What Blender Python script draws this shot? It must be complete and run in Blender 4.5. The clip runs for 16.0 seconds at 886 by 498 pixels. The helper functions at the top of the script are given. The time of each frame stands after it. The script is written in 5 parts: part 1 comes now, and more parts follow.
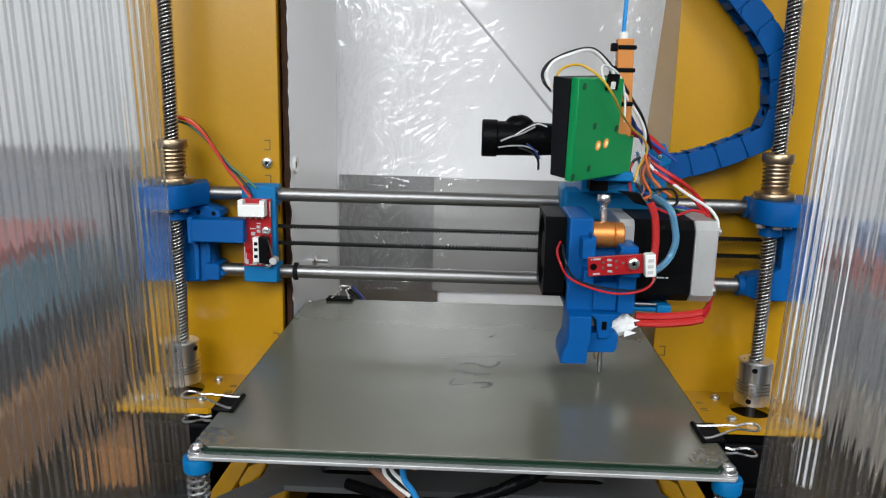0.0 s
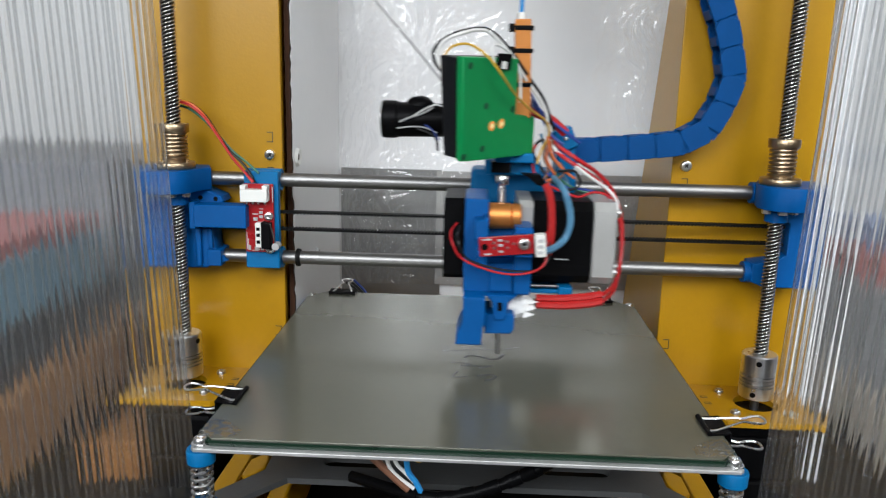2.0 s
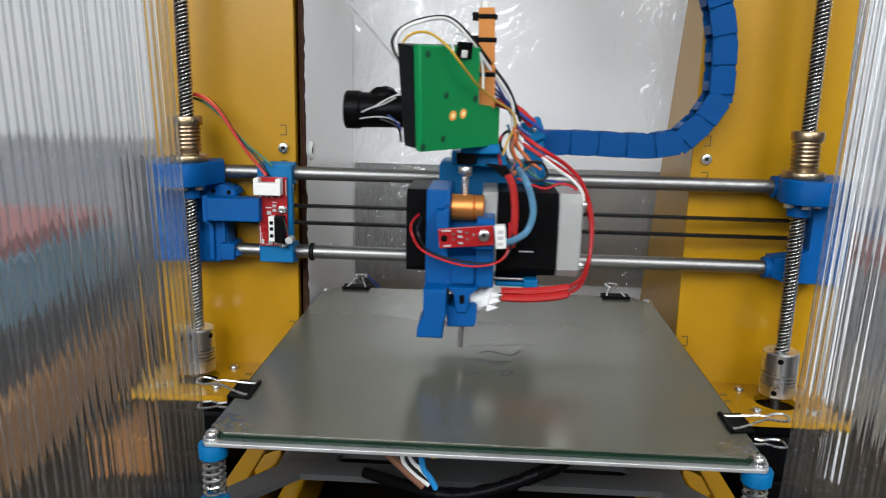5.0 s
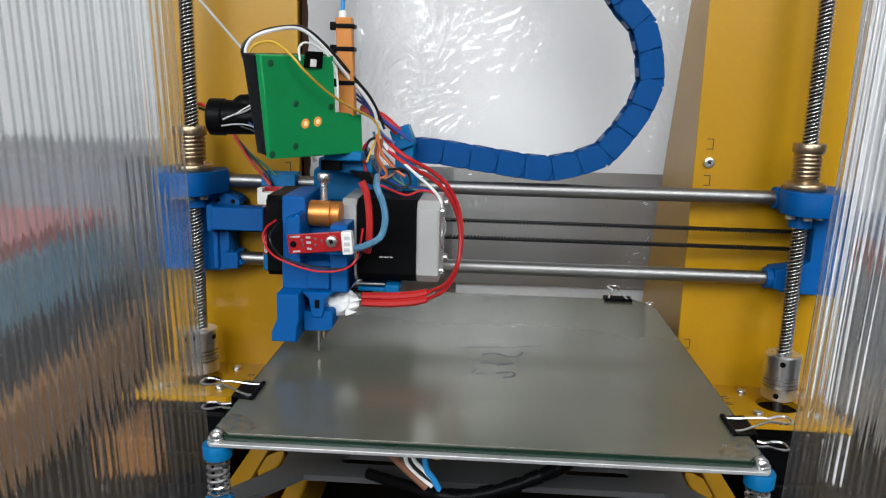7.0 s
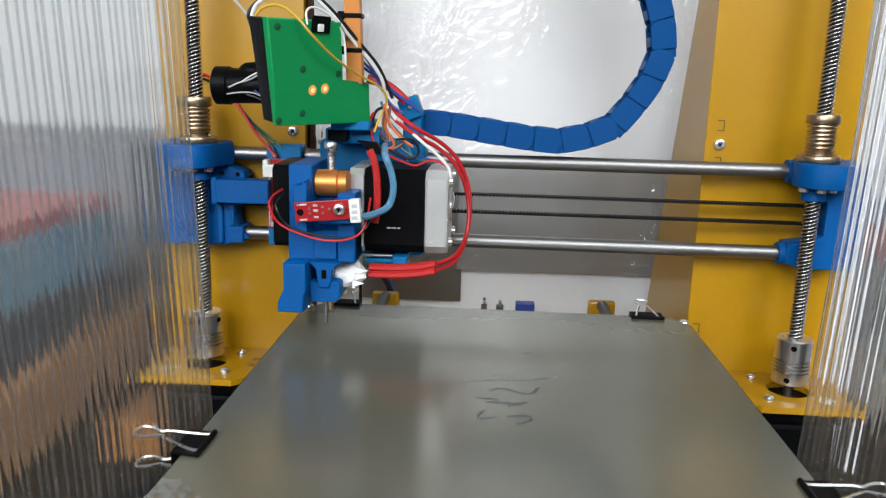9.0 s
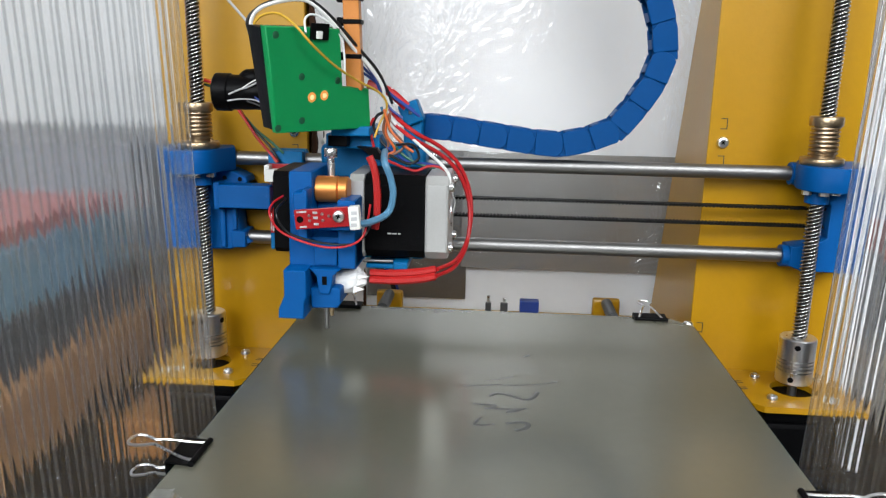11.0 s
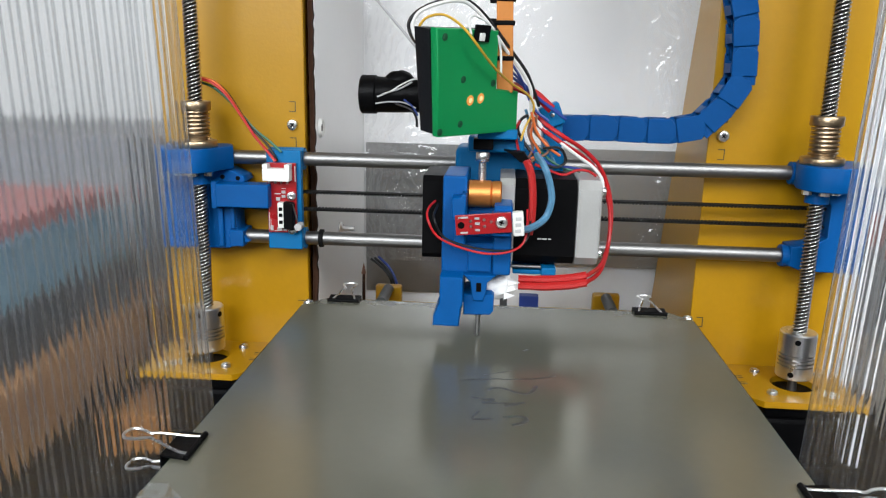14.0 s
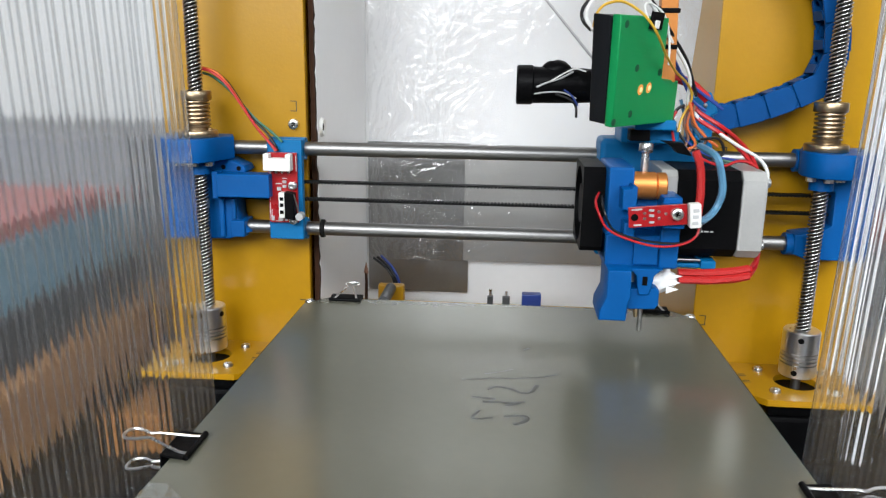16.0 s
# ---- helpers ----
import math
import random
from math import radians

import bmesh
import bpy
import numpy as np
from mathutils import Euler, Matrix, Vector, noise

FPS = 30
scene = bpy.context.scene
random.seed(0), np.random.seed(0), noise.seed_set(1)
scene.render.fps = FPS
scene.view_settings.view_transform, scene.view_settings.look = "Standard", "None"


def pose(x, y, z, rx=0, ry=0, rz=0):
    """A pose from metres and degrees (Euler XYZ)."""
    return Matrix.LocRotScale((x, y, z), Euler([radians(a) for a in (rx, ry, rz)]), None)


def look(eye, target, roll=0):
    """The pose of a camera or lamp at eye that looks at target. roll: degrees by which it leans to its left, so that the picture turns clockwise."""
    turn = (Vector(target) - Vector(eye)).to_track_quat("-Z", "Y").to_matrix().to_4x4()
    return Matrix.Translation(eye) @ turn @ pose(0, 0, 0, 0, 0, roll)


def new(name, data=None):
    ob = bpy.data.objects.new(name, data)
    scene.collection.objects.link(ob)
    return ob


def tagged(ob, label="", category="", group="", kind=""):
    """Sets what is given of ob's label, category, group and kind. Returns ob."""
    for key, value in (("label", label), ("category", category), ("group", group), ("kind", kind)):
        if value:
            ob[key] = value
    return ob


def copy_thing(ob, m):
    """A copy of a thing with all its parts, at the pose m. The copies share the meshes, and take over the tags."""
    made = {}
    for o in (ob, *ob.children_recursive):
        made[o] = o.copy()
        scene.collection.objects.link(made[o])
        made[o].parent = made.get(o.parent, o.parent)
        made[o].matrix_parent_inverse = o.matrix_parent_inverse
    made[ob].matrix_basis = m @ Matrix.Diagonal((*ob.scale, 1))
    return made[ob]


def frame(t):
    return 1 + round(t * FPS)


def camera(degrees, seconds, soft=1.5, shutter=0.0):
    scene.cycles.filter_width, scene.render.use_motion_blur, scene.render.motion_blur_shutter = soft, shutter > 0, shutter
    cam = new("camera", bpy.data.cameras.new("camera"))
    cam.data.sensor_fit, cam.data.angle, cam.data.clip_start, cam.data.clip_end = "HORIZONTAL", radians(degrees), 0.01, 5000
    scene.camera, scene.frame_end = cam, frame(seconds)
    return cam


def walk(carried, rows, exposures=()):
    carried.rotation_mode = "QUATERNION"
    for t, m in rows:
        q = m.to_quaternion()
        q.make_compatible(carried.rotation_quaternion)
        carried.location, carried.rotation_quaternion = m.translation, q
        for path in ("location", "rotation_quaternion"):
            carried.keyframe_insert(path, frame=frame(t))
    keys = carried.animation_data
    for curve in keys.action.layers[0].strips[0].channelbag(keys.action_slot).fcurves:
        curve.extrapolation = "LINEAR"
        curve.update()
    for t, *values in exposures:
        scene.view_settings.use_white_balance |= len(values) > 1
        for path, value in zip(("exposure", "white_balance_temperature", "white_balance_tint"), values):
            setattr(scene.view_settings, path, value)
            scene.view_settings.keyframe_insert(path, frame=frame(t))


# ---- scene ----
cam = camera(60.0, 16.0, soft=1.2, shutter=0.5)
PATH = [
    (0, (0.00282, -0.45794, 0.24269), (-0.01646, 0.03069, 0.13845), 1.22),
    (0.5, (0.00391, -0.45659, 0.24122), (-0.01674, 0.03169, 0.13556), 0.95),
    (1, (0.00270, -0.45576, 0.24114), (-0.01661, 0.03245, 0.13493), 1.15),
    (1.5, (0.00135, -0.45681, 0.24145), (-0.01788, 0.03166, 0.13648), 1.18),
    (2, (0.00085, -0.45651, 0.24065), (-0.01834, 0.03150, 0.13351), 1.31),
    (2.5, (-0.00026, -0.45303, 0.23875), (-0.02339, 0.03504, 0.13267), 1.21),
    (3, (-0.00032, -0.45334, 0.23795), (-0.02441, 0.03474, 0.13211), 1.12),
    (3.5, (0.00063, -0.45211, 0.23765), (-0.02427, 0.03611, 0.13265), 1.00),
    (4, (0.00049, -0.45013, 0.23707), (-0.02553, 0.03751, 0.12968), 1.12),
    (6.5, (-0.00241, -0.45346, 0.23628), (-0.03039, 0.03401, 0.12860), 1.28),
    (7, (-0.00196, -0.45260, 0.23673), (-0.02990, 0.03514, 0.13029), 1.42),
    (7.5, (-0.00178, -0.45275, 0.23712), (-0.03117, 0.03392, 0.12629), 1.49),
    (8, (-0.00239, -0.45229, 0.23671), (-0.03071, 0.03431, 0.12528), 1.61),
    (8.5, (-0.00122, -0.45260, 0.23228), (-0.03335, 0.03416, 0.12262), 1.37),
    (9, (-0.00536, -0.44987, 0.22773), (-0.03404, 0.03735, 0.11913), 1.53),
    (11.5, (0.00039, -0.44735, 0.23250), (-0.03605, 0.03793, 0.11772), 1.06),
    (12, (0.00037, -0.44573, 0.23201), (-0.03556, 0.03947, 0.11675), 1.10),
    (12.5, (0.00082, -0.44613, 0.23234), (-0.03484, 0.03934, 0.11812), 1.19),
    (13, (0.00075, -0.44696, 0.23236), (-0.03368, 0.03826, 0.11674), 1.27),
    (13.5, (0.00005, -0.44720, 0.23241), (-0.03582, 0.03796, 0.11697), 1.28),
    (14, (0.00092, -0.44632, 0.23039), (-0.03519, 0.03867, 0.11427), 1.16),
    (14.5, (0.00181, -0.44598, 0.23020), (-0.03518, 0.03867, 0.11295), 1.03),
    (15, (0.00117, -0.44430, 0.22870), (-0.03620, 0.04024, 0.11111), 1.12),
    (15.5, (0.00185, -0.44303, 0.22936), (-0.03470, 0.04164, 0.11203), 1.07),
    (16, (0.00282, -0.44560, 0.23038), (-0.03648, 0.03894, 0.11343), 0.87),
]
walk(cam, [(t, look(eye, target, roll)) for t, eye, target, roll in PATH], exposures=[(0, -0.30), (8, -0.30), (9, -0.12), (14.5, -0.10), (15, -0.02), (16, -0.02)])

# ---- daylight: an overcast sky, with area lamps in unseen, assumed windows behind the camera ----
world = bpy.data.worlds.new("sky")
scene.world = world
world.use_nodes = True
wn = world.node_tree.nodes
sky = wn.new("ShaderNodeTexSky")
sky.sky_type, sky.sun_disc, sky.sun_elevation, sky.sun_rotation = "NISHITA", False, radians(40), radians(160)
wn["Background"].inputs["Strength"].default_value = 0.12
world.node_tree.links.new(sky.outputs["Color"], wn["Background"].inputs["Color"])


def area_lamp(name, power, sx, sy, eye, target, colour):
    data = bpy.data.lights.new(name, "AREA")
    data.shape, data.size, data.size_y, data.energy, data.color = "RECTANGLE", sx, sy, power, colour
    ob = new(name, data)
    ob.matrix_world = look(eye, target)
    return ob


area_lamp("window_light", 52, 1.5, 1.0, (-0.68, -1.97, 1.12), (-0.68, 0, 0.95), (0.93, 0.97, 1.0))
# Added fill from front right, to brighten the left and low back boards.
area_lamp("right_fill_light", 53, 1.2, 1.1, (1.10, -1.97, 1.75), (1.00, 0, 1.55), (0.93, 0.97, 1.0))

# ---- helpers ----
ORIGIN = {}


def thing(name, at, label, category, group="", kind=""):
    """An Empty at the base of a thing; its parts are given in world places."""
    ob = new(name)
    ob.empty_display_size = 0.01
    ob.location = at
    ORIGIN[ob] = Vector(at)
    return tagged(ob, label, category, group, kind)


def shade(bm, angle=40):
    lim = radians(angle)
    area = {f: f.calc_area() for f in bm.faces}
    for f in bm.faces:
        # a flat face between narrow bevels keeps its own normal
        beside = [area[g] for e in f.edges for g in e.link_faces if g is not f]
        f.smooth = not beside or area[f] < 3 * max(beside)
    for e in bm.edges:
        if len(e.link_faces) == 2 and e.calc_face_angle(0) > lim:
            e.smooth = False


def part(name, bm, mat, parent, label=""):
    """Links a bmesh, given in world places, as one mesh under a thing or a part."""
    base = ORIGIN.get(parent, Vector((0, 0, 0)))
    bmesh.ops.translate(bm, verts=bm.verts, vec=-base)
    bmesh.ops.recalc_face_normals(bm, faces=bm.faces)
    shade(bm)
    me = bpy.data.meshes.new(name)
    bm.to_mesh(me)
    bm.free()
    me.materials.append(mat)
    ob = new(name, me)
    ob.parent = parent
    ORIGIN[ob] = base
    if label:
        ob["label"] = label
    return ob


def solid(name, bm, mat, label, category="", group="", kind="", at=(0, 0, 0)):
    """A thing or a piece of the setting that is one mesh."""
    bmesh.ops.translate(bm, verts=bm.verts, vec=-Vector(at))
    bmesh.ops.recalc_face_normals(bm, faces=bm.faces)
    shade(bm)
    me = bpy.data.meshes.new(name)
    bm.to_mesh(me)
    bm.free()
    me.materials.append(mat)
    ob = new(name, me)
    ob.location = at
    ORIGIN[ob] = Vector(at)
    return tagged(ob, label, category, group, kind)


def box(bm, x0, x1, y0, y1, z0, z1, bevel=0.0, turn=None, seg=2):
    made = bmesh.ops.create_cube(bm, size=1.0)["verts"]
    c = Vector(((x0 + x1) / 2, (y0 + y1) / 2, (z0 + z1) / 2))
    bmesh.ops.scale(bm, vec=(x1 - x0, y1 - y0, z1 - z0), verts=made)
    if bevel:
        edges = {e for v in made for e in v.link_edges}
        made = bmesh.ops.bevel(bm, geom=list(edges), offset=bevel, segments=seg, affect="EDGES", profile=0.5)["verts"]
    if turn is not None:
        bmesh.ops.transform(bm, matrix=turn, verts=made)
    bmesh.ops.translate(bm, vec=c, verts=made)
    return made


def rod(bm, a, b, r, seg=20, r2=None, caps=True):
    a, b = Vector(a), Vector(b)
    d = b - a
    m = Matrix.Translation((a + b) / 2) @ d.to_track_quat("Z", "Y").to_matrix().to_4x4()
    return bmesh.ops.create_cone(bm, cap_ends=caps, segments=seg, radius1=r, radius2=r if r2 is None else r2, depth=d.length, matrix=m)["verts"]


def lathe(bm, profile, at, axis=(0, 0, 1), seg=28):
    """Turns a profile of (radius, height) about an axis through at."""
    q = Vector(axis).to_track_quat("Z", "Y").to_matrix()
    rings = []
    for r, h in profile:
        rings.append([bm.verts.new(Vector(at) + q @ Vector((r * math.cos(2 * math.pi * k / seg), r * math.sin(2 * math.pi * k / seg), h))) for k in range(seg)])
    for a, b in zip(rings, rings[1:]):
        for k in range(seg):
            bm.faces.new((a[k], a[(k + 1) % seg], b[(k + 1) % seg], b[k]))
    bm.faces.new(rings[0][::-1])
    bm.faces.new(rings[-1])


def smooth_line(points, steps=8):
    p = [Vector(q) for q in points]
    p = [2 * p[0] - p[1]] + p + [2 * p[-1] - p[-2]]
    out = []
    for a, b, c, d in zip(p, p[1:], p[2:], p[3:]):
        for k in range(steps):
            t = k / steps
            out.append(0.5 * ((2 * b) + (c - a) * t + (2 * a - 5 * b + 4 * c - d) * t * t + (3 * b - a - 3 * c + d) * t ** 3))
    return out + [p[-2]]


def tube(bm, points, r, seg=8, steps=8, smooth=True):
    line = smooth_line(points, steps) if smooth else [Vector(q) for q in points]
    rings, side = [], None
    for k, q in enumerate(line):
        d = (line[min(k + 1, len(line) - 1)] - line[max(k - 1, 0)]).normalized()
        if side is None:
            side = d.orthogonal().normalized()
        side = (side - d * side.dot(d)).normalized()
        up = d.cross(side)
        rr = r[min(k * len(r) // len(line), len(r) - 1)] if isinstance(r, (list, tuple)) else r
        rings.append([bm.verts.new(q + rr * (math.cos(2 * math.pi * j / seg) * side + math.sin(2 * math.pi * j / seg) * up)) for j in range(seg)])
    for a, b in zip(rings, rings[1:]):
        for j in range(seg):
            bm.faces.new((a[j], a[(j + 1) % seg], b[(j + 1) % seg], b[j]))
    bm.faces.new(rings[0][::-1])
    bm.faces.new(rings[-1])


def prism(bm, outline, y0, y1, bevel=0.0, axis="y"):
    """A solid whose outline lies in the xz plane (or yz for axis x, xy for axis z)."""
    put = {"y": lambda a, b, c: (a, c, b), "x": lambda a, b, c: (c, a, b), "z": lambda a, b, c: (a, b, c)}[axis]
    front = [bm.verts.new(put(a, b, y0)) for a, b in outline]
    back = [bm.verts.new(put(a, b, y1)) for a, b in outline]
    faces = [bm.faces.new(front), bm.faces.new(back[::-1])]
    n = len(outline)
    for k in range(n):
        faces.append(bm.faces.new((front[k], front[(k + 1) % n], back[(k + 1) % n], back[k])))
    bmesh.ops.recalc_face_normals(bm, faces=faces)
    if bevel:
        edges = {e for f in faces[:2] for e in f.edges}
        bmesh.ops.bevel(bm, geom=list(edges), offset=bevel, segments=2, affect="EDGES", profile=0.5)


def ring_plate(bm, outer, hole, z0, z1, seg=32):
    """A flat plate (xy outline) with one round hole (x, y, r)."""
    hx, hy, hr = hole
    for z in (z0, z1):
        vs = [bm.verts.new((x, y, z)) for x, y in outer]
        hs = [bm.verts.new((hx + hr * math.cos(2 * math.pi * k / seg), hy + hr * math.sin(2 * math.pi * k / seg), z)) for k in range(seg)]
        edges = [bm.edges.new((vs[k], vs[(k + 1) % len(vs)])) for k in range(len(vs))]
        edges += [bm.edges.new((hs[k], hs[(k + 1) % seg])) for k in range(seg)]
        bmesh.ops.triangle_fill(bm, edges=edges, use_beauty=True)
        if z == z0:
            low = vs, hs
        else:
            for a, b in zip(low, (vs, hs)):
                for k in range(len(a)):
                    bm.faces.new((a[k], a[(k + 1) % len(a)], b[(k + 1) % len(a)], b[k]))


# ---- materials ----
def material(name, colour, rough=0.5, metal=0.0, grain=0.0, scale=400.0, stain=0.08, stain_scale=18.0, bump=0.0, bump_scale=900.0, coat=0.0, spec=0.5, stretch=(1, 1, 1), rough_vary=0.08):
    m = bpy.data.materials.new(name)
    m.use_nodes = True
    nt = m.node_tree
    n, l = nt.nodes, nt.links
    b = n["Principled BSDF"]
    b.inputs["Metallic"].default_value, b.inputs["Coat Weight"].default_value = metal, coat
    b.inputs["Specular IOR Level"].default_value = spec
    co = n.new("ShaderNodeTexCoord")
    mp = n.new("ShaderNodeMapping")
    mp.inputs["Scale"].default_value = stretch
    l.new(co.outputs["Object"], mp.inputs["Vector"])
    big, fine = n.new("ShaderNodeTexNoise"), n.new("ShaderNodeTexNoise")
    big.inputs["Scale"].default_value, fine.inputs["Scale"].default_value = stain_scale, scale
    big.inputs["Detail"].default_value, fine.inputs["Detail"].default_value = 5, 3
    for t in (big, fine):
        l.new(mp.outputs["Vector"], t.inputs["Vector"])
    mix = n.new("ShaderNodeMath")
    mix.operation = "MULTIPLY_ADD"
    mix.inputs[1].default_value = stain * 2
    l.new(big.outputs["Fac"], mix.inputs[0])
    mix2 = n.new("ShaderNodeMath")
    mix2.operation = "MULTIPLY_ADD"
    mix2.inputs[1].default_value = grain * 2
    mix2.inputs[2].default_value = 1 - stain - grain
    l.new(fine.outputs["Fac"], mix2.inputs[0])
    l.new(mix2.outputs[0], mix.inputs[2])
    hue = n.new("ShaderNodeHueSaturation")
    hue.inputs["Color"].default_value = (*colour, 1)
    l.new(mix.outputs[0], hue.inputs["Value"])
    l.new(hue.outputs["Color"], b.inputs["Base Color"])
    rv = n.new("ShaderNodeMath")
    rv.operation = "MULTIPLY_ADD"
    rv.inputs[1].default_value, rv.inputs[2].default_value = rough_vary * 2, max(0.02, rough - rough_vary)
    l.new(big.outputs["Fac"], rv.inputs[0])
    l.new(rv.outputs[0], b.inputs["Roughness"])
    if bump:
        bp = n.new("ShaderNodeBump")
        bp.inputs["Strength"].default_value, bp.inputs["Distance"].default_value = bump, 0.001
        nz = n.new("ShaderNodeTexNoise")
        nz.inputs["Scale"].default_value = bump_scale
        l.new(mp.outputs["Vector"], nz.inputs["Vector"])
        l.new(nz.outputs["Fac"], bp.inputs["Height"])
        l.new(bp.outputs["Normal"], b.inputs["Normal"])
    return m


def layered(name, colour, rough=0.42, spec=0.3):
    """Printed plastic: fine layer lines across z."""
    m = material(name, colour, rough, stain=0.10, stain_scale=60, grain=0.06, scale=700, rough_vary=0.06, spec=spec)
    n, l = m.node_tree.nodes, m.node_tree.links
    co, wv, bp = n.new("ShaderNodeTexCoord"), n.new("ShaderNodeTexWave"), n.new("ShaderNodeBump")
    wv.wave_type, wv.bands_direction = "BANDS", "Z"
    wv.inputs["Scale"].default_value, wv.inputs["Distortion"].default_value = 900, 0.6
    bp.inputs["Strength"].default_value, bp.inputs["Distance"].default_value = 0.22, 0.0004
    l.new(co.outputs["Object"], wv.inputs["Vector"])
    l.new(wv.outputs["Fac"], bp.inputs["Height"])
    l.new(bp.outputs["Normal"], n["Principled BSDF"].inputs["Normal"])
    return m


def glow(name, colour, strength):
    m = bpy.data.materials.new(name)
    m.use_nodes = True
    b = m.node_tree.nodes["Principled BSDF"]
    b.inputs["Base Color"].default_value = (*[0.12 * v for v in colour], 1)
    b.inputs["Emission Color"].default_value, b.inputs["Emission Strength"].default_value = (*colour, 1), strength
    return m


def clear_sheet(name, tint, rough, gloss, haze):
    """Thin clear plastic: mostly see-through, glossy, a little milky."""
    m = bpy.data.materials.new(name)
    m.use_nodes = True
    n, l = m.node_tree.nodes, m.node_tree.links
    n.remove(n["Principled BSDF"])
    tr, gl, df, mx, mx2 = (n.new("ShaderNode" + k) for k in ("BsdfTransparent", "BsdfGlossy", "BsdfTranslucent", "MixShader", "MixShader"))
    fr, mul = n.new("ShaderNodeFresnel"), n.new("ShaderNodeMath")
    tr.inputs["Color"].default_value = (*tint, 1)
    gl.inputs["Roughness"].default_value = rough
    df.inputs["Color"].default_value = (0.85, 0.87, 0.88, 1)
    fr.inputs["IOR"].default_value = 1.5
    mul.operation, mul.inputs[1].default_value = "MULTIPLY", gloss
    l.new(fr.outputs[0], mul.inputs[0])
    mx2.inputs["Fac"].default_value = haze
    l.new(tr.outputs[0], mx2.inputs[1])
    l.new(df.outputs[0], mx2.inputs[2])
    top = n.new("ShaderNodeMath")
    top.operation, top.inputs[1].default_value = "MINIMUM", 0.22
    l.new(mul.outputs[0], top.inputs[0])
    l.new(top.outputs[0], mx.inputs["Fac"])
    l.new(mx2.outputs[0], mx.inputs[1])
    l.new(gl.outputs[0], mx.inputs[2])
    l.new(mx.outputs[0], n["Material Output"].inputs["Surface"])
    return m


def refracting(name, rough, ior):
    m = bpy.data.materials.new(name)
    m.use_nodes = True
    b = m.node_tree.nodes["Principled BSDF"]
    b.inputs["Base Color"].default_value = (0.93, 0.94, 0.95, 1)
    b.inputs["Transmission Weight"].default_value, b.inputs["Roughness"].default_value, b.inputs["IOR"].default_value = 0.98, rough, ior
    return m


YELLOW = material("yellow_paint", (0.41, 0.210, 0.0015), 0.34, stain=0.12, stain_scale=9, grain=0.05, scale=260, bump=0.06, bump_scale=500, coat=0.08)
BLUE = layered("blue_plastic", (0.0002, 0.080, 0.285), 0.40, 0.12)
CYAN = layered("light_blue_plastic", (0.001, 0.135, 0.34), 0.4, 0.14)
CHAIN = layered("blue_chain_plastic", (0.0002, 0.056, 0.205), 0.45, 0.10)
GREEN = layered("green_plastic", (0.002, 0.27, 0.075), 0.38)
STEEL = material("polished_steel", (0.27, 0.265, 0.26), 0.42, 1.0, stain=0.12, stain_scale=40, grain=0.05, scale=900, stretch=(0.2, 1, 1))
ZINC = material("zinc_plated_steel", (0.70, 0.70, 0.70), 0.28, 1.0, stain=0.1, stain_scale=120)
THREAD = material("oiled_screw_steel", (0.60, 0.59, 0.57), 0.25, 1.0, stain=0.18, stain_scale=90)
# Shade of the thread grooves, put in as a dark second material.
GROOVE_DARK = material("dark_thread_groove", (0.012, 0.011, 0.010), 0.35, spec=0.4, stain=0.3, stain_scale=120)
ALU = material("turned_aluminium", (0.74, 0.74, 0.75), 0.30, 1.0, stain=0.08, stain_scale=80, grain=0.06, scale=1200)
ALU_RAW = material("sawn_aluminium", (0.56, 0.56, 0.55), 0.48, 0.6, stain=0.35, stain_scale=50, grain=0.1, scale=500, bump=0.2)
CAST = material("cast_motor_end", (0.52, 0.52, 0.505), 0.42, 0.5, stain=0.1, stain_scale=60, grain=0.05, scale=900, bump=0.03)
BRASS = material("brass", (0.44, 0.33, 0.21), 0.34, 1.0, stain=0.15, stain_scale=90)
BRONZE = material("copper_anodised", (0.66, 0.25, 0.065), 0.42, 0.75, stain=0.14, stain_scale=70)
BLACK = material("black_plastic", (0.0032, 0.0032, 0.0036), 0.45, spec=0.06, stain=0.2, stain_scale=60, grain=0.1, scale=800)
BLACK_METAL = material("black_motor_paint", (0.0030, 0.0030, 0.0034), 0.42, spec=0.06, stain=0.25, stain_scale=40, grain=0.1, scale=900, bump=0.1)
RUBBER = material("black_rubber", (0.007, 0.007, 0.007), 0.6, spec=0.10, stain=0.15, stain_scale=200)
TAPE = material("black_tape", (0.003, 0.003, 0.0034), 0.38, spec=0.07, stain=0.2, stain_scale=90, bump=0.4, bump_scale=260)
DARKGREY = material("dark_grey_plastic", (0.009, 0.010, 0.012), 0.5, spec=0.15, stain=0.12, stain_scale=70, bump=0.15)
GREYPLATE = material("grey_painted_plate", (0.075, 0.078, 0.080), 0.40, spec=0.3, stain=0.12, stain_scale=25, grain=0.05, bump=0.1)
RED_PCB = material("red_circuit_board", (0.33, 0.009, 0.012), 0.30, stain=0.1, stain_scale=120)
WHITE_PLASTIC = material("white_nylon", (0.78, 0.78, 0.74), 0.40, stain=0.06, stain_scale=80)
TEFLON = material("white_tape_wrap", (0.85, 0.85, 0.84), 0.6, stain=0.08, stain_scale=120, bump=0.3, bump_scale=200)
ORANGE = layered("orange_plastic", (0.55, 0.20, 0.035))
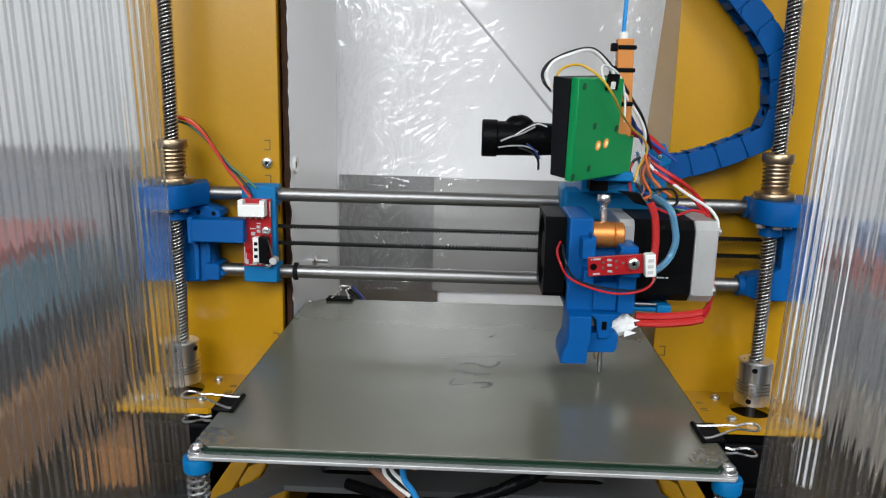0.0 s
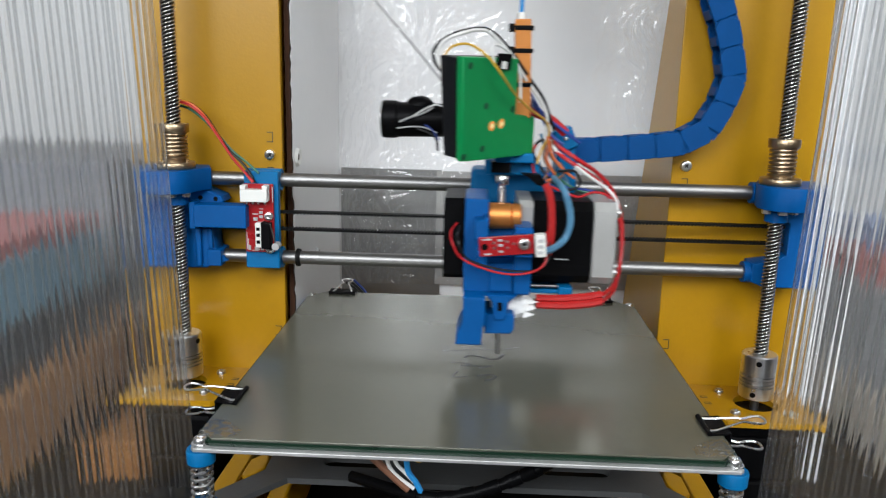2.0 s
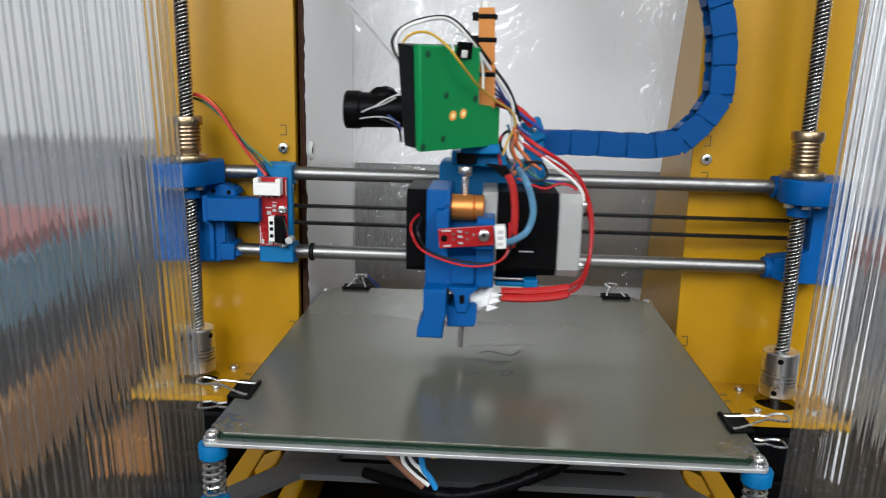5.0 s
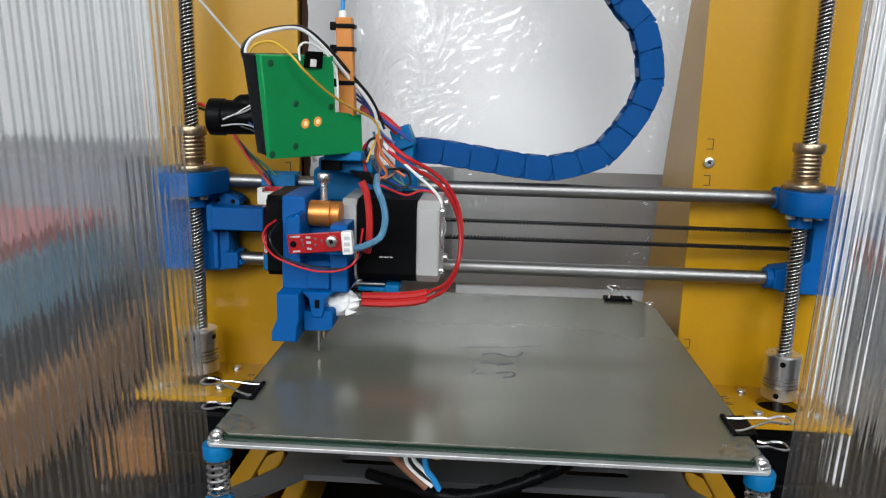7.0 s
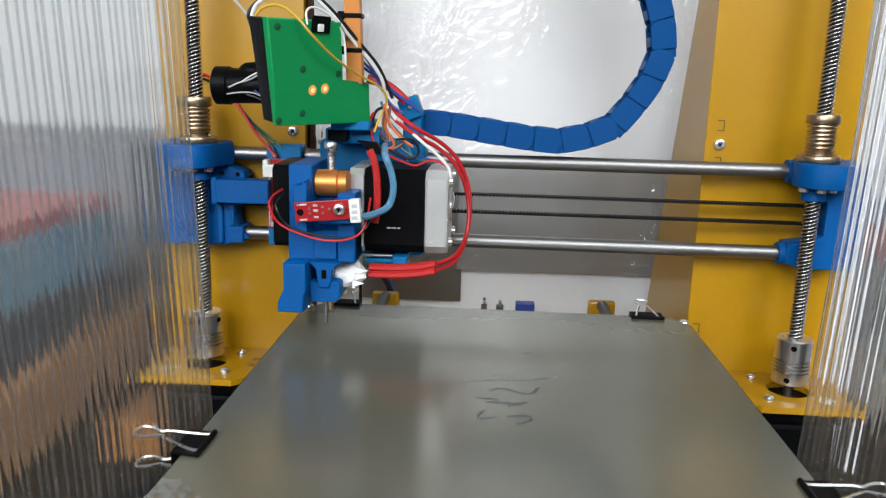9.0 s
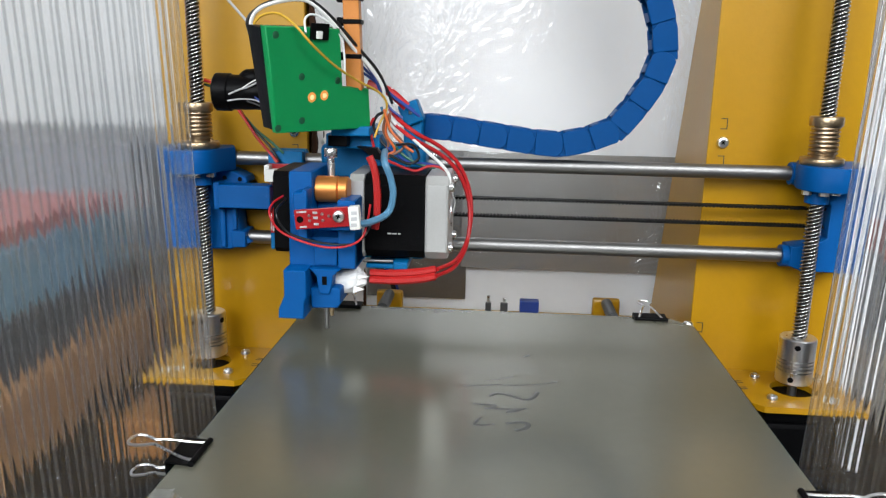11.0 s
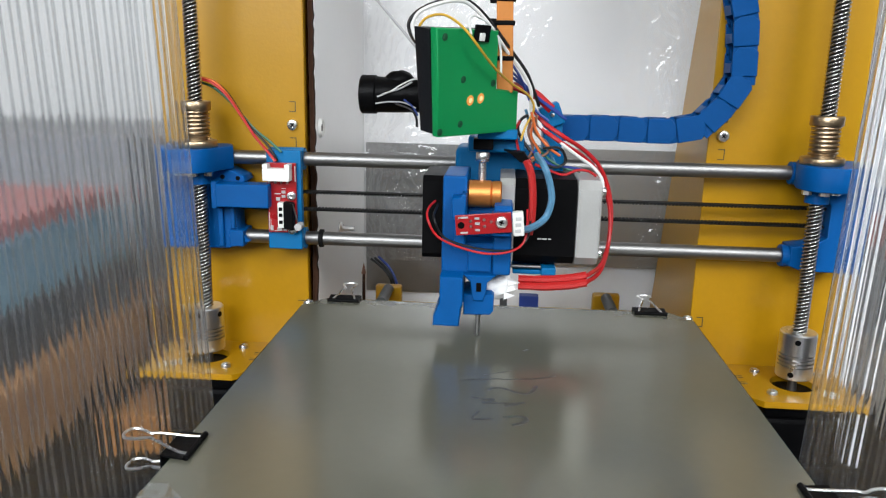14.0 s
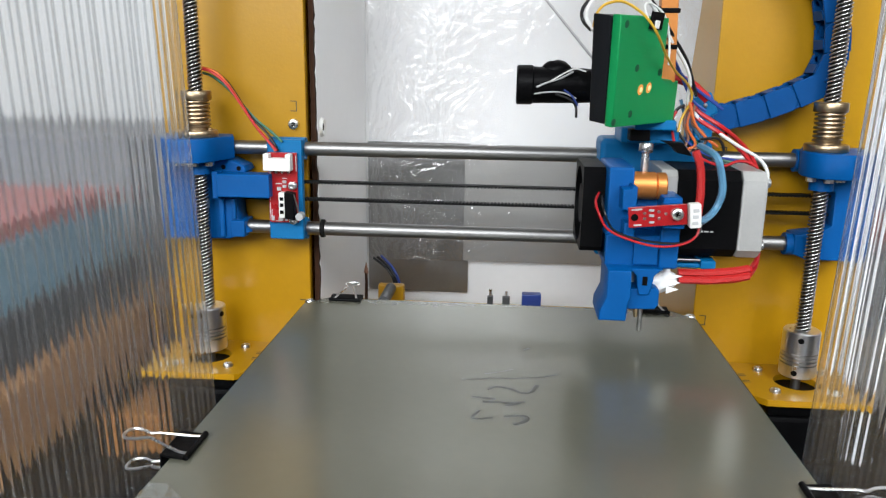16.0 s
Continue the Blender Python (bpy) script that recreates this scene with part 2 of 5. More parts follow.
WIRE = {k: material(k + "_wire", c, 0.38, stain=0.08, stain_scale=150) for k, c in dict(
    red=(0.46, 0.010, 0.014), black=(0.006, 0.006, 0.007), white=(0.75, 0.75, 0.73), yellow=(0.62, 0.36, 0.03), blue=(0.02, 0.05, 0.25),
    lightblue=(0.09, 0.24, 0.38), green=(0.02, 0.13, 0.08), orange=(0.60, 0.13, 0.03), brown=(0.22, 0.10, 0.06), sky=(0.02, 0.25, 0.60), grey=(0.4, 0.4, 0.4)).items()}
SLEEVE = material("red_glass_fibre_sleeve", (0.46, 0.009, 0.008), 0.5, stain=0.12, stain_scale=200, bump=0.5, bump_scale=1500)
WHITE_BOARD = material("white_laminate", (0.86, 0.86, 0.86), 0.38, stain=0.06, stain_scale=7, grain=0.02, scale=160, bump=0.03)
MDF = material("raw_fibreboard_edge", (0.040, 0.018, 0.010), 0.85, spec=0.15, stain=0.3, stain_scale=90, grain=0.2, bump=0.8, bump_scale=220)
SHEET_METAL = material("dull_metal_sheet", (0.36, 0.36, 0.355), 0.34, 0.9, stain=0.22, stain_scale=14, grain=0.06, scale=300, bump=0.15, bump_scale=30, rough_vary=0.16)
SHEET_BRIGHT = material("brushed_metal_sheet", (0.50, 0.495, 0.48), 0.32, 0.6, stain=0.14, stain_scale=10, grain=0.08, scale=260, bump=0.06, bump_scale=60, stretch=(0.12, 1, 1), rough_vary=0.1)
FILM = clear_sheet("cling_film", (0.985, 0.985, 0.985), 0.09, 2.6, 0.01)
POLY = refracting("polycarbonate", 0.09, 1.42)
POLY_RIB = clear_sheet("polycarbonate_rib", (0.93, 0.94, 0.95), 0.15, 0.8, 0.05)
# North wall is kept white so the doors look bright at the top.
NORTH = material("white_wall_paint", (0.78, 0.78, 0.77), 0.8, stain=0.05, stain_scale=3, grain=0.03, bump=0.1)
# Dark grey for the unseen walls and ceiling, to hold down fill light.
ROOM = material("low_bounce_plaster", (0.20, 0.194, 0.187), 0.8, stain=0.05, stain_scale=3, grain=0.03, bump=0.1)
WOOD = material("table_wood", (0.22, 0.11, 0.05), 0.5, stain=0.2, stain_scale=6, grain=0.1, stretch=(1, 8, 1))
# Near-black for bars that stand in for the shade in cut slits.
SLIT_DARK = material("dark_slit_fill", (0.02, 0.025, 0.03), 0.5)
FADED = material("faded_marker", (0.085, 0.087, 0.080), 0.30, 0.2, spec=0.4, stain=0.4, stain_scale=90)
LED = glow("orange_light", (1.0, 0.40, 0.08), 0.75)
LED_CORE = glow("bright_light_core", (1.0, 0.78, 0.36), 1.0)
SILVER_INK = material("light_grey_print", (0.5, 0.5, 0.5), 0.5)


def bed_glass():
    """Mirror-backed build plate glass: greenish grey, softly reflecting."""
    m = material("build_plate_glass", (0.150, 0.149, 0.113), 0.200, 0.22, stain=0.10, stain_scale=9, grain=0.03, scale=200, spec=0.95, rough_vary=0.03)
    return m


BED_GLASS = bed_glass()
GLASS_EDGE = material("green_glass_edge", (0.008, 0.026, 0.015), 0.2, stain=0.4, stain_scale=50)

# ---- the room ----
def slab(name, x0, x1, y0, y1, z0, z1, mat, label, bevel=0.0):
    bm = bmesh.new()
    box(bm, x0, x1, y0, y1, z0, z1, bevel)
    return solid(name, bm, mat, label, kind="structure")


def window_wall(name, openings, label):
    """The thick south wall; openings are (x0, x1, z0, z1), in order of x."""
    bm = bmesh.new()
    x = -1.5
    for x0, x1, z0, z1 in openings:
        box(bm, x, x0, -2.1, -2.0, -0.75, 2.5)
        box(bm, x0, x1, -2.1, -2.0, -0.75, z0)
        box(bm, x0, x1, -2.1, -2.0, z1, 2.5)
        x = x1
    box(bm, x, 1.9, -2.1, -2.0, -0.75, 2.5)
    return solid(name, bm, ROOM, label, kind="structure")


DARK_TABLE = material("dark_table_laminate", (0.005, 0.005, 0.005), 0.6, spec=0.05, stain=0.2, stain_scale=8, grain=0.1)
slab("floor", -1.5, 1.9, -2.0, 0.85, -0.85, -0.75, WOOD, "brown wooden room floor")
# ROOM surfaces are unseen and darkened to keep bounced light low.
slab("ceiling", -1.6, 2.0, -2.1, 0.85, 2.5, 2.6, ROOM, "unseen ceiling, darkened to cut bounced light")
slab("wall_north", -1.5, 1.9, 0.75, 0.85, -0.75, 2.5, NORTH, "plain painted room wall")
slab("wall_west", -1.6, -1.5, -2.0, 0.75, -0.75, 2.5, ROOM, "plain painted room wall")
# Unseen wall; the second opening exists only for the added fill lamp.
window_wall("wall_south", [(-1.44, 0.08, 0.61, 1.63), (0.48, 1.72, 1.18, 2.32)], "unseen dark grey wall with two openings for the lamps")
slab("wall_east", 1.9, 2.0, -2.0, 0.75, -0.75, 2.5, ROOM, "plain painted room wall")
bm = bmesh.new()
box(bm, -0.8, 0.8, -0.42, 0.72, -0.04, 0.0, 0.003)
for sx in (-0.75, 0.75):
    for sy in (-0.38, 0.66):
        box(bm, sx - 0.03, sx + 0.03, sy - 0.03, sy + 0.03, -0.75, -0.04, 0.003)
solid("table", bm, DARK_TABLE, "dark laminate table under the printer", "table")

# ---- printer enclosure: white boards behind ----
slab("wall_back_board", -0.215, 0.215, 0.170, 0.180, 0.001, 0.50, WHITE_BOARD, "white laminate board behind the printer", 0.0006)
slab("wall_side_board", 0.203, 0.212, -0.004, 0.168, 0.001, 0.50, WHITE_BOARD, "white side board of the enclosure", 0.0006)
slab("wall_side_board_2", -0.200, -0.191, 0.008, 0.168, 0.001, 0.50, WHITE_BOARD, "white side board of the enclosure", 0.0006)
slab("wall_inner_board", -0.1138, -0.1105, 0.0098, 0.168, 0.001, 0.50, WHITE_BOARD, "white inner board beside the yellow frame", 0.0005)
bm = bmesh.new()
rnd = random.Random(3)
zs = [0.001 + k * 0.004 for k in range(125)]
pts = []
for z in zs:
    pts.append((-0.1136 + rnd.uniform(-0.0003, 0.0003), -0.1108 + rnd.uniform(-0.0006, 0.0005), z))
for (a0, a1, z0), (b0, b1, z1) in zip(pts, pts[1:]):
    v = [bm.verts.new(p) for p in ((a0, 0.0062, z0), (a1, 0.0062, z0), (a1, 0.0096, z0), (a0, 0.0096, z0), (b0, 0.0062, z1), (b1, 0.0062, z1), (b1, 0.0096, z1), (b0, 0.0096, z1))]
    for f in ((0, 1, 5, 4), (1, 2, 6, 5), (2, 3, 7, 6), (3, 0, 4, 7)):
        bm.faces.new([v[k] for k in f])
bmesh.ops.remove_doubles(bm, verts=bm.verts, dist=1e-5)
solid("trim_board_edge", bm, MDF, "ragged brown fibreboard edge of the inner board", kind="structure")

# Added reflector, hidden by the bed; lifts light onto the low boards.
slab("floor_bounce_board", -0.110, 0.202, 0.0065, 0.168, 0.0006, 0.0040, WHITE_BOARD, "unseen white board added behind the yellow frame to bounce light", 0.0004)

# bolt and torn hole on the inner board
bolt = thing("bolt", (-0.1105, 0.072, 0.118), "small zinc bolt sticking out of the white board", "bolt")
bm = bmesh.new()
rod(bm, (-0.1104, 0.072, 0.1185), (-0.1000, 0.072, 0.1185), 0.0018, 12)
part("shank", bm, ZINC, bolt)
bm = bmesh.new()
lathe(bm, [(0.0044, 0), (0.0044, 0.001), (0.003, 0.0022)], (-0.1104, 0.072, 0.1185), (1, 0, 0), 20)
part("washer", bm, ZINC, bolt)
torn = thing("torn_hole", (-0.1104, 0.019, 0.191), "torn screw hole in the white board", "hole")
bm = bmesh.new()
lathe(bm, [(0.0062, 0), (0.0050, 0.0020), (0.0026, 0.0012)], (-0.1105, 0.019, 0.192), (1, 0, 0), 9)
part("rim", bm, WHITE_PLASTIC, torn)
bm = bmesh.new()
lathe(bm, [(0.0026, 0), (0.0022, 0.0013)], (-0.1104, 0.0185, 0.1922), (1, 0, 0), 9)
part("bore", bm, MDF, torn)


def metal_sheet(x0, x1, z0, z1, y, seed, mat, label):
    bm = bmesh.new()
    nx, nz = 40, 20
    grid = []
    for back in (0, 1):
        rows = []
        for j in range(nz + 1):
            row = []
            for i in range(nx + 1):
                x, z = x0 + (x1 - x0) * i / nx, z0 + (z1 - z0) * j / nz
                b = 0.0012 * noise.noise(Vector((x * 16 + seed, z * 22, seed))) + 0.0005 * noise.noise(Vector((x * 60, z * 60, seed)))
                row.append(bm.verts.new((x, y + b + back * 0.0006, z)))
            rows.append(row)
        grid.append(rows)
        for j in range(nz):
            for i in range(nx):
                bm.faces.new((rows[j][i], rows[j][i + 1], rows[j + 1][i + 1], rows[j + 1][i]))
    f, k = grid
    loop = [(0, i) for i in range(nx)] + [(j, nx) for j in range(nz)] + [(nz, i) for i in range(nx, 0, -1)] + [(j, 0) for j in range(nz, 0, -1)]
    for (a, b), (c, d) in zip(loop, loop[1:] + loop[:1]):
        bm.faces.new((f[a][b], f[c][d], k[c][d], k[a][b]))
    return solid("metal_sheet", bm, mat, label, "metal sheet", "sheets on the back board", at=((x0 + x1) / 2, y, z0))


metal_sheet(-0.1085, -0.026, 0.046, 0.1695, 0.1665, 1.0, SHEET_METAL, "dull grey metal sheet with creased film over it")
metal_sheet(-0.030, 0.136, 0.0740, 0.1690, 0.1645, 5.0, SHEET_BRIGHT, "brushed grey metal sheet on the back board")


def crumple(x, z):
    """Depth of the cling film: gentle sag, with sharp creases in some places."""
    p = Vector((x, 0, z))
    s = 0.0016 * noise.noise(p * 14)
    left = 1.0 * max(0.0, 1 - abs(x + 0.080) / 0.045) + 0.24 * max(0.0, 1 - abs(x + 0.02) / 0.05) + 0.5 * max(0.0, 1 - abs(x - 0.125) / 0.022) + 0.07
    left *= 0.65 + 0.9 * max(0.0, noise.noise(p * 24 + Vector((3, 0, 9))) + 0.25)
    w = p + 0.02 * Vector((noise.noise(p * 30), 0, noise.noise(p * 30 + Vector((7, 0, 3)))))
    r = 1 - abs(noise.noise(Vector((w.x * 105, 1.3, w.z * 62)))) * 2.2
    r2 = 1 - abs(noise.noise(Vector((w.x * 170 + w.z * 90, 4.1, w.z * 120 - w.x * 60)))) * 2.2
    r3 = 1 - abs(noise.noise(Vector((w.x * 120 - w.z * 110, 8.7, w.z * 130 + w.x * 90)))) * 2.4
    return s + left * (0.0022 * max(0.0, r) ** 3 + 0.0014 * max(0.0, r2) ** 3 + 0.0016 * max(0.0, r3) ** 4)


bm = bmesh.new()
nx, nz = 300, 330
rows = [[bm.verts.new((-0.1075 + 0.250 * i / nx, 0.1590 - crumple(-0.1075 + 0.250 * i / nx, 0.075 + 0.345 * j / nz), 0.075 + 0.345 * j / nz)) for i in range(nx + 1)] for j in range(nz + 1)]
for j in range(nz):
    for i in range(nx):
        bm.faces.new((rows[j][i], rows[j][i + 1], rows[j + 1][i + 1], rows[j + 1][i]))
film = solid("cling_film", bm, FILM, "crumpled clear plastic film hung over the white board", "plastic film", at=(0, 0.159, 0.075))
film.visible_shadow = False

# ---- printer frame ----
frame_thing = thing("printer_frame", (0, 0.0025, 0), "yellow painted steel printer frame standing on the table", "printer frame")
for sx in (-1, 1):
    bm = bmesh.new()
    a, b = (0.1165, 0.199) if sx > 0 else (-0.199, -0.1148)
    box(bm, a, b, 0.0, 0.005, 0.0, 0.50, 0.0006)
    part("upright", bm, YELLOW, frame_thing)
bm = bmesh.new()
box(bm, -0.1146, 0.1163, 0.0, 0.005, 0.44, 0.50, 0.0006)
part("crossbar", bm, YELLOW, frame_thing)
bm = bmesh.new()
box(bm, -0.1146, 0.1163, 0.0, 0.005, 0.0, 0.035, 0.0006)
part("crossbar", bm, YELLOW, frame_thing)
bm = bmesh.new()
prism(bm, [(0.0055, 0.0), (0.1448, 0.0), (0.030, 0.342), (0.016, 0.44), (0.0055, 0.44)], 0.1180, 0.1215, 0.0004, "x")
part("side_plate", bm, YELLOW, frame_thing, "slanted yellow side plate")
bm = bmesh.new()
prism(bm, [(0.0055, 0.0), (0.1448, 0.0), (0.030, 0.342), (0.016, 0.44), (0.0055, 0.44)], -0.1215, -0.1180, 0.0004, "x")
part("side_plate", bm, YELLOW, frame_thing, "slanted yellow side plate")
bm = bmesh.new()
box(bm, -0.112, 0.112, 0.112, 0.116, 0.0, 0.0535, 0.0005)
part("rear_plate", bm, YELLOW, frame_thing, "low yellow rear plate")
for sx in (-1, 1):
    bm = bmesh.new()
    box(bm, sx * 0.094 - 0.005, sx * 0.094 + 0.005, -0.26, 0.112, 0.006, 0.034, 0.0015)
    part("base_rail", bm, YELLOW, frame_thing)
    bm = bmesh.new()
    prism(bm, [(sx * 0.123, -0.150), (sx * 0.112, -0.160), (sx * 0.112, 0.0), (sx * 0.121, 0.0)], 0.0, 0.045, 0.0008, "z")
    part("base_bar", bm, YELLOW, frame_thing, "yellow side bar of the base")
    bm = bmesh.new()
    prism(bm, [(sx * 0.1118, -0.108), (sx * 0.1118, -0.092), (sx * 0.1075, -0.0865), (sx * 0.104, -0.085), (sx * 0.1022, -0.091), (sx * 0.1022, -0.101), (sx * 0.1045, -0.107), (sx * 0.109, -0.111)], 0.034, 0.045, 0.0012, "z")
    part("rail_foot", bm, YELLOW, frame_thing, "rounded yellow lug on the base")
for sx in (-1, 1):
    slab("trim_base_strip" if sx < 0 else "trim_base_strip_2", sx * 0.160 - 0.008, sx * 0.160 + 0.008, -0.30, -0.130, 0.0005, 0.020, GREYPLATE, "grey strip of the enclosure base on the table", 0.001)

# slits and screws on the uprights
def slit(x, z, w, h):
    bm = bmesh.new()
    t = 0.0005
    # Thin raised bars, dark in place of the slit's shade.
    for x0, x1, z0, z1 in ((x - w, x + w, z + h - t, z + h), (x - w, x + w, z - h, z - h + t), (x + w - t, x + w, z - h + t, z + h - t)):
        box(bm, x0, x1, -0.00012, 0.0004, z0, z1)
    part("tab_slit", bm, SLIT_DARK, frame_thing)


for sx, x1, x2 in ((-1, -0.122, -0.1195), (1, 0.1245, 0.1220)):
    for z in (0.2055, 0.1845):
        slit(x1, z, 0.0019, 0.0031)
    slit(x2, 0.0847, 0.0019, 0.0031)


def cap_screw(name, x, y, z, r, axis, parent, h=0.0022):
    """A pan head with a star recess."""
    bm = bmesh.new()
    lathe(bm, [(r, 0), (r, h * 0.4), (r * 0.86, h * 0.85), (r * 0.62, h), (r * 0.42, h), (r * 0.36, h * 0.55)], (x, y, z), axis, 20)
    return part(name, bm, ZINC, parent)


for x in (-0.122, 0.1245):
    s = cap_screw("screw", x, -0.0002, 0.1950, 0.0033, (0, -1, 0), frame_thing)
    bm = bmesh.new()
    for k in range(2):
        box(bm, x - 0.0013, x + 0.0013, -0.0019, -0.0010, 0.1950 - 0.0003, 0.1950 + 0.0003, 0, pose(0, 0, 0, 0, 45 + 90 * k, 0))
    part("recess", bm, BLACK, s)

# motor plates, screws, motors below
for sx in (-1, 1):
    cx = sx * 0.1695
    outline = [(sx * 0.199, 0.0), (sx * 0.199, -0.053), (sx * 0.146, -0.053), (sx * 0.138, -0.046), (sx * 0.131, -0.034), (sx * 0.128, -0.022), (sx * 0.128, 0.0)]
    bm = bmesh.new()
    ring_plate(bm, [(x, y - 0.0004) for x, y in outline], (cx, -0.0265, 0.0118), 0.0555, 0.0590)
    mp = part("motor_plate", bm, YELLOW, frame_thing)
    for x, y in ((sx * 0.1535, -0.011), (sx * 0.1535, -0.042), (sx * 0.1850, -0.011), (sx * 0.1850, -0.042)):
        cap_screw("screw", x, y, 0.0590, 0.0029, (0, 0, 1), mp)
    slit_bm = bmesh.new()
    for y in (-0.021, -0.030):
        for a, b, c, d in ((0, 0.004, 0, 0.0004), (0, 0.004, 0.0024, 0.0028), (0, 0.0004, 0.0004, 0.0024)):
            box(slit_bm, sx * 0.140 + sx * a, sx * 0.140 + sx * b, y + c, y + d, 0.0588, 0.0592)
    part("tab_slit", slit_bm, SLIT_DARK, mp)
    zm = thing("stepper_motor", (cx, -0.0265, 0.012), "black square stepper motor hung under the yellow plate", "motor", "z axis motors")
    bm = bmesh.new()
    box(bm, cx - 0.021, cx + 0.021, -0.0475, -0.0055, 0.020, 0.0470, 0.003)
    part("body", bm, BLACK_METAL, zm)
    bm = bmesh.new()
    box(bm, cx - 0.021, cx + 0.021, -0.0475, -0.0055, 0.0471, 0.0552, 0.002)
    part("flange", bm, BLACK_METAL, zm)
    bm = bmesh.new()
    box(bm, cx - 0.021, cx + 0.021, -0.0475, -0.0055, 0.0, 0.0199, 0.002)
    part("end_cap", bm, BLACK_METAL, zm)

# ---- lead screws ----
def thread(bm, x, y, z0, z1, r, depth, lead, starts, seg=16, per=6):
    """A screw thread whose mesh rows run along the helix."""
    step = lead / starts / per
    rise = starts * per
    n = int((z1 - z0) / step) + rise
    cut = [depth * min(1.0, max(0.0, 0.5 - 0.75 * math.cos(2 * math.pi * k / per))) for k in range(per)]
    cols = []
    for j in range(seg):
        a = 2 * math.pi * j / seg
        lift = lead * j / seg - lead
        cols.append([bm.verts.new((x + (r - cut[k % per]) * math.cos(a), y + (r - cut[k % per]) * math.sin(a), min(z1, max(z0, z0 + k * step + lift)))) for k in range(n + 1)])
    for j in range(seg - 1):
        for k in range(n):
            bm.faces.new((cols[j][k], cols[j + 1][k], cols[j + 1][k + 1], cols[j][k + 1]))
    for k in range(rise, n):
        bm.faces.new((cols[-1][k - rise], cols[0][k], cols[0][k + 1], cols[-1][k - rise + 1]))


LX, LY = 0.1695, -0.0265
ls = thing("lead_screw", (LX, LY, 0.0552), "oiled steel lead screw, grooves painted dark, in a slotted aluminium coupling", "lead screw", "lead screws")
bm = bmesh.new()
thread(bm, LX, LY, 0.076, 0.46, 0.0042, 0.0015, 0.008, 4, 40, 8)
screw_rod = part("threaded_rod", bm, THREAD, ls)
for e in screw_rod.data.edges:
    e.use_edge_sharp = False
# Colour the groove faces dark for the shade between the ridges.
screw_rod.data.materials.append(GROOVE_DARK)
for f in screw_rod.data.polygons:
    if math.hypot(f.center.x, f.center.y) < 0.00335:
        f.material_index = 1
bm = bmesh.new()
R = 0.0098
prof = [(R - 0.0006, 0.0640), (R, 0.0646), (R, 0.0705)]
for k in range(4):
    z = 0.0714 + k * 0.0021
    prof += [(R, z), (R - 0.002, z + 0.0001), (R - 0.002, z + 0.0006), (R, z + 0.0007)]
prof += [(R, 0.0898), (R - 0.0006, 0.0905), (0.0046, 0.0905)]
lathe(bm, prof, (LX, LY, 0.0), (0, 0, 1), 36)
cpl = part("coupling", bm, ALU, ls, "turned aluminium flexible coupling")
for z, a in ((0.0865, -110), (0.0675, -120), (0.0865, -20)):
    d = Vector((math.cos(radians(a)), math.sin(radians(a)), 0))
    bm = bmesh.new()
    p = Vector((LX, LY, z))
    rod(bm, p + d * (R - 0.002), p + d * (R + 0.0001), 0.0016, 14)
    part("set_screw", bm, BLACK, cpl)
bm = bmesh.new()
rod(bm, (LX, LY, 0.0555), (LX, LY, 0.0645), 0.0025, 16)
part("motor_shaft", bm, STEEL, ls)
copy_thing(ls, pose(-LX, LY, 0.0552))

# ---- x axis ----
AX = (0, -0.012, 0.131)
axis_thing = thing("x_axis", AX, "two steel rods and a toothed belt between blue plastic ends", "printer axis")
for z, name in ((0.1778, "guide_rod"), (0.1312, "guide_rod")):
    bm = bmesh.new()
    rod(bm, (-0.162, -0.012, z), (0.163, -0.012, z), 0.0040, 28)
    part(name, bm, STEEL, axis_thing)


def belt(z, up):
    bm = bmesh.new()
    x0, x1 = -0.150, 0.1800
    outline = [(x0, z - up * 0.0007), (x1, z - up * 0.0007)]
    x = x1
    while x > x0 + 0.002:
        outline += [(x, z), (x - 0.0004, z + up * 0.0008), (x - 0.0012, z + up * 0.0008), (x - 0.0016, z)]
        x -= 0.002
    prism(bm, outline, -0.0150, -0.0090)
    part("belt", bm, RUBBER, axis_thing, "black toothed rubber belt")


belt(0.1586, -1)
belt(0.1486, 1)
bm = bmesh.new()
lathe(bm, [(0.0042, 0), (0.0053, 0.0004), (0.0053, 0.0024), (0.0042, 0.0028)], (-0.1045, -0.012, 0.1312), (1, 0, 0), 20)
part("stop_ring", bm, RUBBER, axis_thing)


